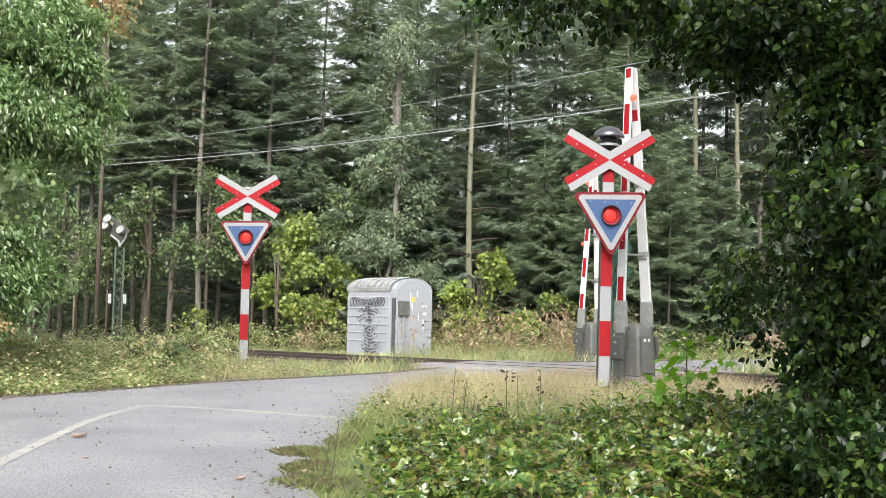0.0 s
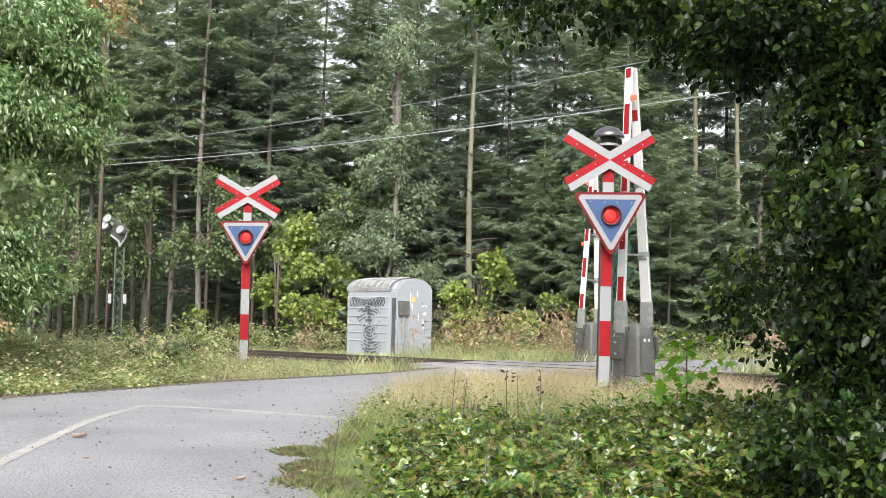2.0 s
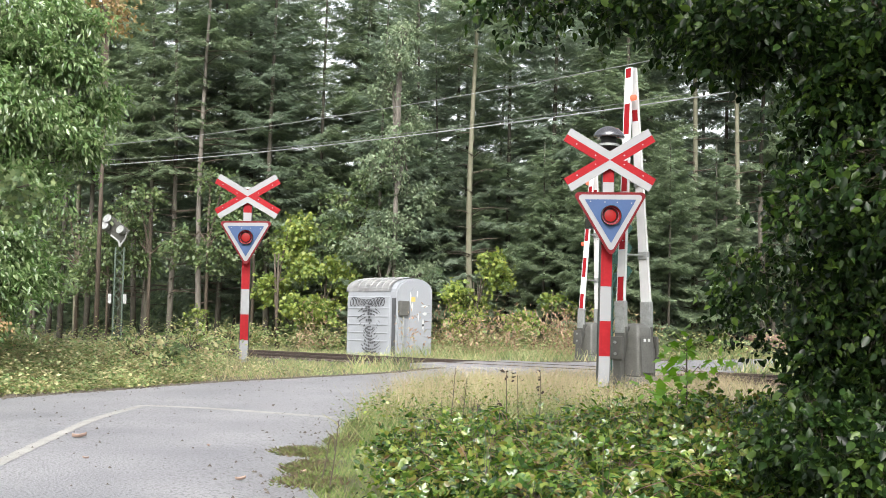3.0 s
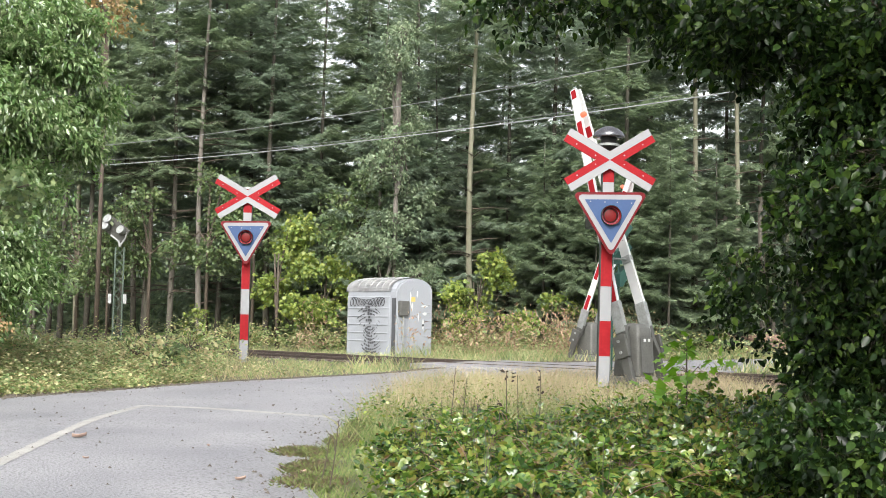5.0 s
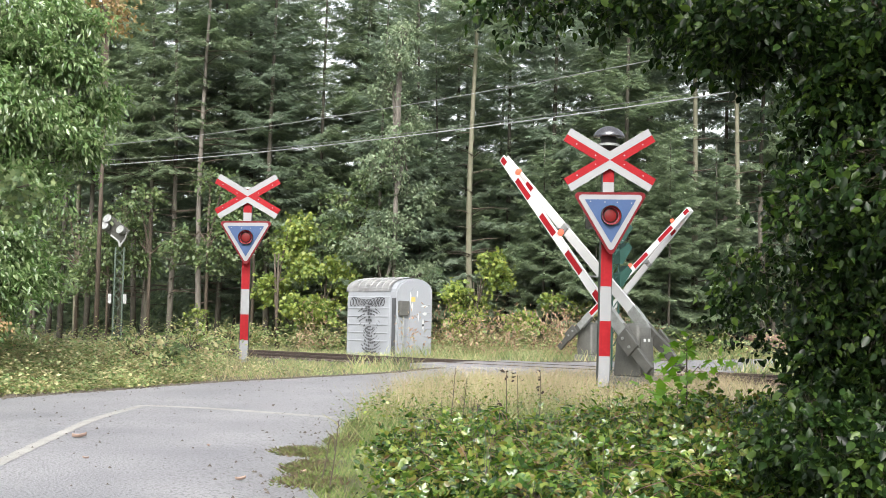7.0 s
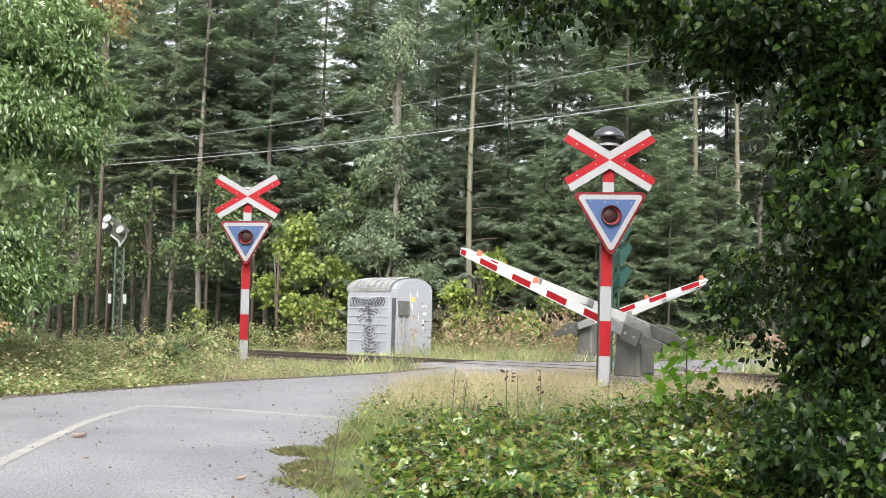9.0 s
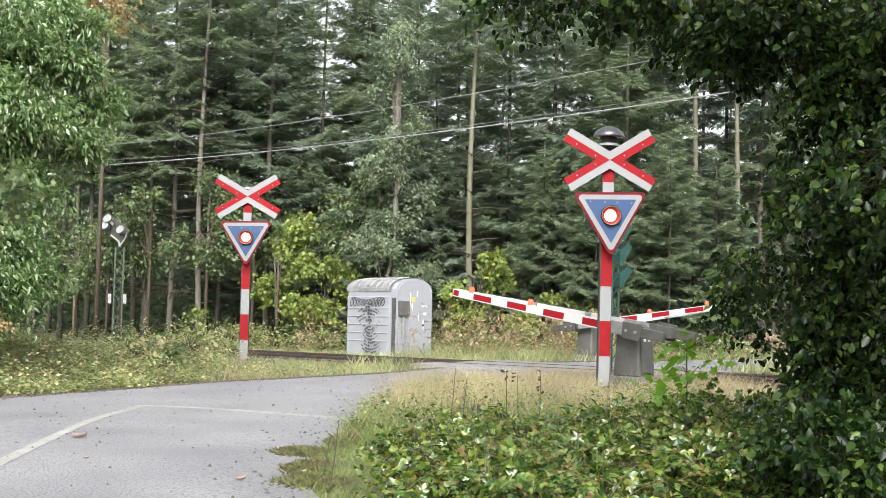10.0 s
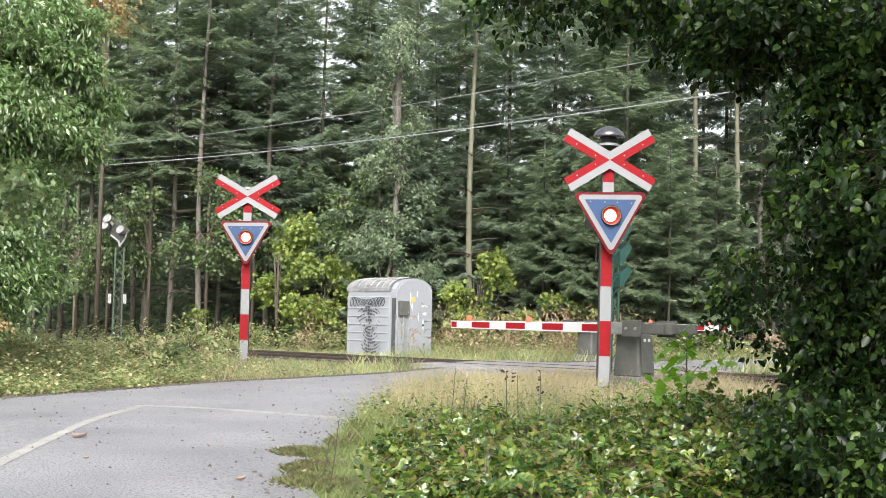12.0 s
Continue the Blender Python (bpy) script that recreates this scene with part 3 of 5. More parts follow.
def barrier(label, striped=1):
    boom = thing("barrier_boom", label, "barrier boom", None, "barrier booms")
    for side, nm in ((striped, "striped_arm"), (-striped, "white_arm")):
        bars = nm == "striped_arm"
        h0, h1, w0, w1 = 0.17 if bars else 0.20, 0.15, 0.055, 0.04
        own = bmesh.new()
        ring = []
        for x, h, w, y in ((0.42, h0, w0, side * HALF), (BOOM_L, h1, w1, side * 0.055)):
            ring.append([own.verts.new((x, y + sy * w / 2, sz * h / 2)) for sy, sz in ((-1, -1), (1, -1), (1, 1), (-1, 1))])
        for k in range(4):
            own.faces.new((ring[0][k], ring[0][(k + 1) % 4], ring[1][(k + 1) % 4], ring[1][k]))
        own.faces.new(ring[0][::-1])
        own.faces.new(ring[1])
        arm = part(nm, own, WHITE, boom, "white barrier arm with red stripes" if bars else "white barrier arm")
        slope = (side * 0.055 - side * HALF) / (BOOM_L - 0.42)
        x = 0.47 if bars else BOOM_L - 0.95
        while x < BOOM_L - 0.1:
            x1 = min((0.90 if x < 0.5 else x + 0.55) if bars else x + 0.2, BOOM_L - 0.02)
            for face in (1, -1):
                own = bmesh.new()
                vs = []
                for xx in (x, x1):
                    t = (xx - 0.42) / (BOOM_L - 0.42)
                    y = side * HALF + slope * (xx - 0.42) + face * ((w0 + (w1 - w0) * t) / 2 + 0.003)
                    h = (h0 + (h1 - h0) * t) * 0.37
                    vs += [own.verts.new((xx, y, -h)), own.verts.new((xx, y, h))]
                own.faces.new((vs[0], vs[2], vs[3], vs[1]))
                own.faces.ensure_lookup_table()
                ex = bmesh.ops.extrude_face_region(own, geom=own.faces[:])
                bmesh.ops.translate(own, vec=(0, -face * 0.002, 0), verts=[g for g in ex["geom"] if isinstance(g, bmesh.types.BMVert)])
                part("red_stripe", own, RED, arm, "red reflective stripe")
            x = (x1 + 0.48) if bars else x + 5
        # steel heel: bright socket, arm cranked outwards past the case, and weight
        part("socket", box(0.56, 0.10, 0.215, pose(0.20, side * HALF, 0), 0.012), GALV, boom, "galvanised arm socket")
        heel = bmesh.new()
        for p, q, h in (((0.0, 0.0), (-0.22, 0.0), 0.22), ((-0.20, 0.0), (-0.50, 0.085), 0.21), ((-0.48, 0.085), (-0.96, 0.085), 0.17)):
            d = Vector((p[0] - q[0], side * (p[1] - q[1])))
            box(d.length + 0.06, 0.085, h, pose((p[0] + q[0]) / 2, side * (HALF + (p[1] + q[1]) / 2), 0, 0, 0, math.degrees(math.atan2(d.y, d.x))), 0.012, heel)
        part("heel", heel, DULL, boom, "weathered grey steel heel")
        part("weight", box(0.40, 0.05, 0.29, pose(-0.34, side * (HALF + 0.135), 0.0), 0.015), DULL, boom, "grey counterweight plate")
        for bx in (-0.44, -0.24):
            part("bolt", rod((bx, side * (HALF + 0.15), 0), (bx, side * (HALF + 0.185), 0), 0.028, seg=6), GALV, boom)
    for x in (1.3, 2.6):
        w = HALF - (HALF - 0.055) * (x - 0.42) / (BOOM_L - 0.42)
        part("crossbar", rod((x, -w, 0), (x, w, 0), 0.018), GALV, boom, "thin grey crossbar")
        part("clamp", box(0.14, 0.10, 0.19, pose(x, -striped * w, 0), 0.01), GALV, boom, "grey clamp")
    part("shaft", rod((0, -HALF - 0.04, 0), (0, HALF + 0.04, 0), 0.05, seg=14), DULL, boom)
    for x in (2.33, 4.09):
        w = HALF - (HALF - 0.055) * (x - 0.42) / (BOOM_L - 0.42)
        own = lathe([(0.05, 0), (0.055, 0.02), (0.05, 0.09), (0.02, 0.11)], 14)
        bmesh.ops.transform(own, matrix=pose(x, striped * w, 0.075), verts=own.verts)
        part("boom_lamp", own, LAMP_RED, boom, "small red boom lamp", True)
    return boom


def machine(place):
    mc = thing("barrier_machine", "weathered grey barrier machine case on a concrete foot", "barrier machine", place, "barrier machines")
    own = bmesh.new()
    rings = []
    for z, a, b in ((0.16, 0.29, 0.225), (0.2, 0.295, 0.23), (0.85, 0.255, 0.20), (1.0, 0.245, 0.19), (1.07, 0.18, 0.14), (1.09, 0.09, 0.07)):
        rings.append([own.verts.new((x, y, z)) for x, y in rounded([(-a, -b), (a, -b), (a, b), (-a, b)], 0.06, 3)])
    for s, t in zip(rings, rings[1:]):
        for k in range(len(s)):
            own.faces.new((s[k], s[(k + 1) % len(s)], t[(k + 1) % len(s)], t[k]))
    own.faces.new(rings[-1])
    own.faces.new(rings[0][::-1])
    part("case", own, CASE, mc, "weathered grey case", True)
    part("door_panel", box(0.012, 0.34, 0.62, pose(-0.292, 0, 0.54, 0, 4), 0.004), CASE, mc)
    for y in (-0.06, 0.06):
        part("label_plate", box(0.008, 0.06, 0.05, pose(-0.283, y, 0.80)), WHITE, mc, "small white plate")
    part("foot", box(0.66, 0.54, 0.25, pose(0, 0, 0.04), 0.03), CONCRETE, mc, "concrete foot")
    return mc


FAR_FOOT = Vector((4.24, 32.5, 0))
FACE = Matrix(((U.x, -V.x, 0, 0), (U.y, -V.y, 0, 0), (0, 0, 1, 0), (0, 0, 0, 1)))
BACK = Matrix(((-U.x, V.x, 0, 0), (-U.y, V.y, 0, 0), (0, 0, 1, 0), (0, 0, 0, 1)))
near_machine = machine(Matrix.Translation(PIVOT) @ FACE)
far_machine = copy_thing(near_machine, Matrix.Translation(FAR_FOOT) @ BACK)
NEAR_BOOM = barrier("red and white striped barrier boom on the near road side")
FAR_BOOM = barrier("red and white striped barrier boom beyond the track", -1)



# ---- relay hut ----
def relay_hut(place):
    hut = thing("relay_hut", "light grey plastic relay hut with black graffiti and ribbed roof", "relay hut", place)
    L, W, H, R = 2.40, 1.42, 2.12, 0.42
    arch = [(-W / 2, 0.0), (W / 2, 0.0), (W / 2, H)] + [(W / 2 * math.cos(a), H + R * math.sin(a) ** 0.85) for a in np.linspace(0.18, math.pi - 0.18, 13)] + [(-W / 2, H)]
    # length along x, the arched end looks along -x
    own = bmesh.new()
    ends = [[own.verts.new((x, y, z)) for y, z in arch] for x in (0.0, L)]
    for k in range(len(arch)):
        own.faces.new((ends[0][k], ends[1][k], ends[1][(k + 1) % len(arch)], ends[0][(k + 1) % len(arch)]))
    own.faces.new(ends[0])
    own.faces.new(ends[1][::-1])
    bmesh.ops.recalc_face_normals(own, faces=own.faces)
    bmesh.ops.bevel(own, geom=[e for e in own.edges if abs(e.verts[0].co.x - e.verts[1].co.x) < 0.01], offset=0.05, segments=2, affect="EDGES")
    part("shell", own, HUT, hut, "light grey plastic shell")
    roof = bmesh.new()
    cap = [(W / 2 * 1.03 * math.cos(a), H + 0.01 + R * 1.04 * max(0, math.sin(a)) ** 0.85) for a in np.linspace(0.02, math.pi - 0.02, 17)]
    e0 = [[roof.verts.new((x, y, z)) for y, z in cap] for x in (0.28, L + 0.03)]
    for k in range(len(cap) - 1):
        roof.faces.new((e0[0][k], e0[0][k + 1], e0[1][k + 1], e0[1][k]))
    bmesh.ops.solidify(roof, geom=roof.faces[:], thickness=0.02)
    part("roof", roof, HUT_ROOF, hut, "stained grey roof shell")
    for i in range(7):
        rib = tube([(0.42 + i * 0.29, y, z + 0.015) for y, z in cap[::2]], [0.014] * len(cap[::2]), 6)
        part("roof_rib", rib, HUT_ROOF, hut)
    y0 = W / 2
    part("side_panel", box(L - 0.36, 0.05, H - 0.20, pose(L / 2 + 0.12, y0 + 0.012, H / 2 - 0.02), 0.02), HUT, hut)
    for i in range(5):
        part("side_rib", box(L - 0.5, 0.03, 0.035, pose(L / 2 + 0.12, y0 + 0.045, H - 0.48 - i * 0.245), 0.01), HUT, hut)
        for y in (W / 2 - 0.24, -W / 2 + 0.22):
            part("end_rib", box(0.03, 0.26, 0.035, pose(-0.01, y, H - 0.36 - i * 0.235), 0.01), HUT, hut)
    door_arch = [(-0.28, 0.05), (0.28, 0.05), (0.28, H - 0.1)] + [(0.28 * math.cos(a), H - 0.1 + 0.26 * math.sin(a)) for a in np.linspace(0.2, math.pi - 0.2, 9)] + [(-0.28, H - 0.1)]
    own = bmesh.new()
    a = [own.verts.new((-0.004, y - 0.05, z)) for y, z in door_arch]
    b = [own.verts.new((-0.035, y - 0.05, z)) for y, z in door_arch]
    for k in range(len(a)):
        own.faces.new((a[k], a[(k + 1) % len(a)], b[(k + 1) % len(a)], b[k]))
    own.faces.new(b)
    bmesh.ops.recalc_face_normals(own, faces=own.faces)
    door = part("door", own, HUT, hut, "pale grey arched door")
    part("lock", rod((-0.05, -0.28, 1.15), (-0.03, -0.28, 1.15), 0.035, seg=10), BLACK, door)
    # graffiti: stacked curved strokes and a scribbled line on the long side, a black run down the corner
    upper, lower = bmesh.new(), bmesh.new()
    rg = random.Random(4)
    for i in range(17):
        z = H - 0.35 - i * 0.098
        half = (0.42 + 0.14 * math.sin(i * 0.5 + 0.4)) * (1 if i < 11 else 1 - 0.04 * (i - 10))
        cx = 1.28 - 0.012 * i + 0.03 * rg.uniform(-1, 1)
        cells = 9
        for k in range(cells):
            if rg.random() < (0.32 if i < 8 else 0.12):
                continue
            t0, t1 = -1 + 2 * k / cells, -1 + 2 * (k + 0.85) / cells
            th = (0.016 + 0.024 * rg.random()) * (1.1 - 0.8 * t0 * t0)
            bow = (0.16 if i < 8 else -0.15)
            q = [(cx + half * t, z - bow * t * t + s * th) for t, s in ((t0, -1), (t1, -1), (t1, 1), (t0, 1))]
            marks = upper if i < 8 else lower
            marks.faces.new([marks.verts.new((x, y0 + 0.066, zz)) for x, zz in q])
    # looped scrawl along the top, in short strokes of uneven width
    scrawl = bmesh.new()
    prev = None
    for k in range(150):
        t = k / 149
        w = 0.5 + 0.5 * math.sin(t * 9.0)
        x = 0.5 + 1.65 * t + 0.10 * math.sin(k * 0.46)
        z = H - 0.29 + (0.06 + 0.08 * w) * math.cos(k * 0.46 + 0.6 * math.sin(t * 7))
        th = 0.006 + 0.010 * (0.5 + 0.5 * math.sin(k * 0.9)) + 0.008 * rg.random()
        if prev:
            d = Vector((x - prev[0], z - prev[1])).normalized()
            o0, o1 = Vector((-d.y, d.x)) * prev[2], Vector((-d.y, d.x)) * th
            scrawl.faces.new([scrawl.verts.new((px, y0 + 0.068, pz)) for px, pz in
                             ((prev[0] - o0.x, prev[1] - o0.y), (x - o1.x, z - o1.y), (x + o1.x, z + o1.y), (prev[0] + o0.x, prev[1] + o0.y))])
        prev = (x, z, th)
    # pale wipes on the end wall
    for wx, wz, ww, wh in ((0.28, 1.95, 0.05, 0.34), (0.20, 1.72, 0.05, 0.22), (-0.42, 1.72, 0.20, 0.05), (-0.36, 1.18, 0.06, 0.30), (-0.44, 1.5, 0.16, 0.07), (-0.05, 2.1, 0.05, 0.16), (-0.12, 1.4, 0.04, 0.2)):
        wipe = bmesh.new()
        wipe.faces.new([wipe.verts.new((-0.039, wx * 0.8 + 0.7 * ww * math.cos(q) * rg.uniform(0.6, 1.2), wz + 0.7 * wh * math.sin(q) * rg.uniform(0.6, 1.2))) for q in np.linspace(0, 5.6, 9)])
        part("paint_wipe", wipe, WHITE, hut, "pale wiped paint patch")
    part("sticker", box(0.006, 0.16, 0.14, pose(-0.04, 0.12, 1.92)), STICKER, hut, "small yellow warning sticker")
    part("graffiti", upper, SPRAY, hut, "black spray-painted graffiti")
    part("graffiti", lower, SPRAY, hut, "black spray-painted graffiti")
    part("scrawl", scrawl, SPRAY, hut, "black looped scrawl")
    part("corner_run", box(0.15, 0.03, H - 0.25, pose(0.12, y0 + 0.024, H / 2 - 0.05), 0.01), SPRAY, hut, "black paint down the corner")
    return hut


HUT_PLACE = Matrix.Translation(at(13.05, 6.25, -0.25)) @ FACE
relay_hut(HUT_PLACE)

box_post = thing("switch_box", "dark grey switch box on a thin post before the hut", "switch box", Matrix.Translation(at(13.0, 5.75, -0.1)) @ FACE)
part("box", box(0.14, 0.34, 0.44, pose(0, 0, 1.50), 0.03), CASE, box_post)
part("post", rod((0, 0, 0), (0, 0, 1.3), 0.032), GALV, box_post)

# ---- wayside signal seen from the side ----
ws = thing("track_signal", "green steel signal mast with angled hoods", "railway signal", Matrix.Translation((3.40, 22.2, 0)) @ Matrix.Rotation(radians(20), 4, "Z"))
mast = bmesh.new()
for x in (-0.07, 0.07):
    rod((x, 0, 0), (x, 0, 3.1), 0.02, seg=6, bm=mast)
for i in range(12):
    rod((-0.07, 0, 0.1 + i * 0.25), (0.07, 0, 0.3 + i * 0.25), 0.01, seg=5, bm=mast)
part("mast", mast, GREEN_STEEL, ws)
for z in (2.95, 2.55, 2.1):
    own = plate([(0.03, z - 0.30), (0.09, z - 0.30), (0.30, z + 0.02), (0.21, z + 0.12), (0.03, z - 0.05)], -0.13, 0.13)
    part("hood", own, GREEN_STEEL, ws, "green angled lamp hood")

# ---- light mast by the wood ----
lm = thing("floodlight_mast", "green lattice mast with tilted grey floodlights", "floodlight mast", pose(-12.02, 42.0, 0))
mast = bmesh.new()
for x in (-0.16, 0.16):
    rod((x, 0, 0), (x, 0, 3.55), 0.032, seg=6, bm=mast)
for i in range(10):
    rod((-0.16, 0, 0.1 + i * 0.34), (0.16, 0, 0.42 + i * 0.34), 0.014, seg=5, bm=mast)
    rod((0.16, 0, 0.1 + i * 0.34), (-0.16, 0, 0.42 + i * 0.34), 0.014, seg=5, bm=mast)
part("mast", mast, LATTICE, lm)
for x in (-0.30, 0.26):
    part("junction_box", box(0.13, 0.1, 0.36, pose(x, -0.02, 1.62), 0.01), GALV, lm, "small pale box")
part("bracket", tube([(0, 0, 3.55), (-0.05, 0, 3.75), (-0.35, -0.05, 3.98)], [0.05, 0.045, 0.04], 8), GALV, lm, "pale bent bracket")
part("yoke", tube([(0, 0, 3.6), (0.18, 0, 3.85), (0.26, -0.05, 4.08)], [0.04, 0.035, 0.03], 8), GALV, lm)
part("panel", box(1.08, 0.05, 0.62, pose(-0.25, 0.05, 4.25, 10, 38), 0.02), DULL, lm, "grey tilted panel")
for x, z in ((-0.52, 4.30), (-0.42, 4.56), (0.06, 4.16)):
    own = lathe([(0.07, -0.2), (0.13, -0.12), (0.16, 0.04), (0.165, 0.09), (0.145, 0.10), (0.05, 0.06)], 16)
    bmesh.ops.transform(own, matrix=pose(x, -0.16, z, 68, 0, -20), verts=own.verts)
    part("floodlight", own, GALV, lm, "pale round floodlight", True)

# ---- overhead cables along the track ----
for low, sag, mid, lean, r in ((6.52, 0.00115, 6.3, 0.0, 0.014), (6.60, 0.0017, 6.0, 0.0, 0.006), (7.40, 0.0016, 9.0, -0.008, 0.011)):
    pts = [tuple(by_track(a, 3.5, low + sag * (a - mid) ** 2 + lean * (a - mid))) for a in np.linspace(-20, 32, 40)]
    tagged(part("overhead_cable", tube(pts, [r] * 40, 5), CABLE if r > 0.012 else CABLE_DARK), "pale overhead cable strung along the railway", "cable", "overhead cables")

# ---- heap of old logs beyond the crossing ----
LOG = surface("rusty_log", (0.22, 0.13, 0.10), (0.13, 0.085, 0.065), 4, 0.9, 0.7, fine=30, c3=(0.09, 0.065, 0.05))
heap = random.Random(9)
for level, count in ((0, 5), (1, 4), (2, 2)):
    for k in range(count):
        r, ln = heap.uniform(0.13, 0.17), heap.uniform(2.6, 3.4)
        own = tube([(-ln / 2, 0, 0), (-ln / 6, heap.uniform(-0.03, 0.03), 0.01), (ln / 6, heap.uniform(-0.03, 0.03), 0), (ln / 2, 0, 0)], [r, r * 0.98, r * 0.96, r * 0.93], 10)
        log = part("log", own, LOG, smooth=True)
        log.matrix_basis = pose(10.7 + heap.uniform(-0.15, 0.15), 39.3 + 0.36 * (k + level * 0.5), 0.13 + 0.255 * level, 0, 0, heap.uniform(-3, 3))
        tagged(log, "reddish brown old log in a heap beyond the crossing", "log", "logs of the heap")

# ---- litter on the road ----
for i in range(46):
    x, y = random.uniform(-5.0, -0.6), random.uniform(6.8, 15.5)
    own = bmesh.new()
    w = random.uniform(0.006, 0.02)
    ring = [own.verts.new((w * (1 + 0.5 * random.random()) * math.cos(a), w * 0.6 * math.sin(a), 0.002)) for a in np.linspace(0, 5.2, 6)]
    top = own.verts.new((0, 0, 0.005 + 0.006 * random.random()))
    for s0, s1 in zip(ring, ring[1:] + ring[:1]):
        own.faces.new((s0, s1, top))
    bit = part("dirt_clod", own, TWIG)
    bit.matrix_basis = pose(x, y, road_z(x, y) - 0.001, 0, 0, random.uniform(0, 360))
    tagged(bit, "small dark clod of dirt on the asphalt", "dirt", "clods on the road")


def fallen_leaf(x, y, size, curl, turn):
    own = bmesh.new()
    rows_ = []
    for i in range(6):
        t = i / 5
        w = size * 0.32 * math.sin(math.pi * min(0.97, 0.08 + t * 0.9))
        rows_.append([own.verts.new((size * (t - 0.5), q * w, curl * (abs(q) ** 1.5 * 0.5 + (t - 0.4) ** 2) * size + 0.004)) for q in (-1, -0.5, 0, 0.5, 1)])
    for s0, s1 in zip(rows_, rows_[1:]):
        for j in range(4):
            own.faces.new((s0[j], s0[j + 1], s1[j + 1], s1[j]))
    ob = part("fallen_leaf", own, LEAF_LITTER, smooth=True)
    ob.matrix_basis = pose(x, y, road_z(x, y), 0, 0, turn)
    return tagged(ob, "curled brown fallen leaf on the asphalt", "leaf", "fallen leaves")


for x, y, size, curl, turn in ((-3.08, 9.75, 0.12, 0.45, 15), (-3.06, 7.72, 0.08, 0.4, 70), (-5.1, 12.2, 0.09, 0.3, 140), (-0.95, 8.0, 0.07, 0.4, 60), (-1.31, 7.56, 0.07, 0.5, 20), (-1.9, 9.4, 0.05, 0.4, 110), (-2.6, 8.4, 0.045, 0.5, 200)):
    fallen_leaf(x, y, size, curl, turn)


# grit over the road and washed to its edges, moss on the rim
n = 5200
side = rng.integers(0, 3, n)
t = rng.uniform(0, 1, n)
i = (t * 60).astype(int) + 6
w = np.where(side == 0, rng.uniform(0.02, 0.98, n), np.where(side == 1, np.abs(rng.normal(0, 0.035, n)), 1 - np.abs(rng.normal(0, 0.03, n))))
pos = np.column_stack([L_XY[i] + (R_XY[i] - L_XY[i]) * w[:, None] + rng.normal(0, 0.2, (n, 2)), np.zeros(n)])
pos = pos[on_road(pos[:, 0], pos[:, 1])]
pos[:, 2] = [road_z(x, y) - 0.001 for x, y in pos[:, :2]]
n = len(pos)
tagged(part("road_grit", raw_mesh("road_grit", *spread(*GRIT, pos, rand_dir(n, -0.2, 0.2), np.tile([0, 0, 1.0], (n, 1)), 0.009 + 0.028 * rng.uniform(0, 1, n) ** 3), GRIT_DARK)),
       "dark grit and crumbs scattered on the asphalt", "grit", kind="stuff")


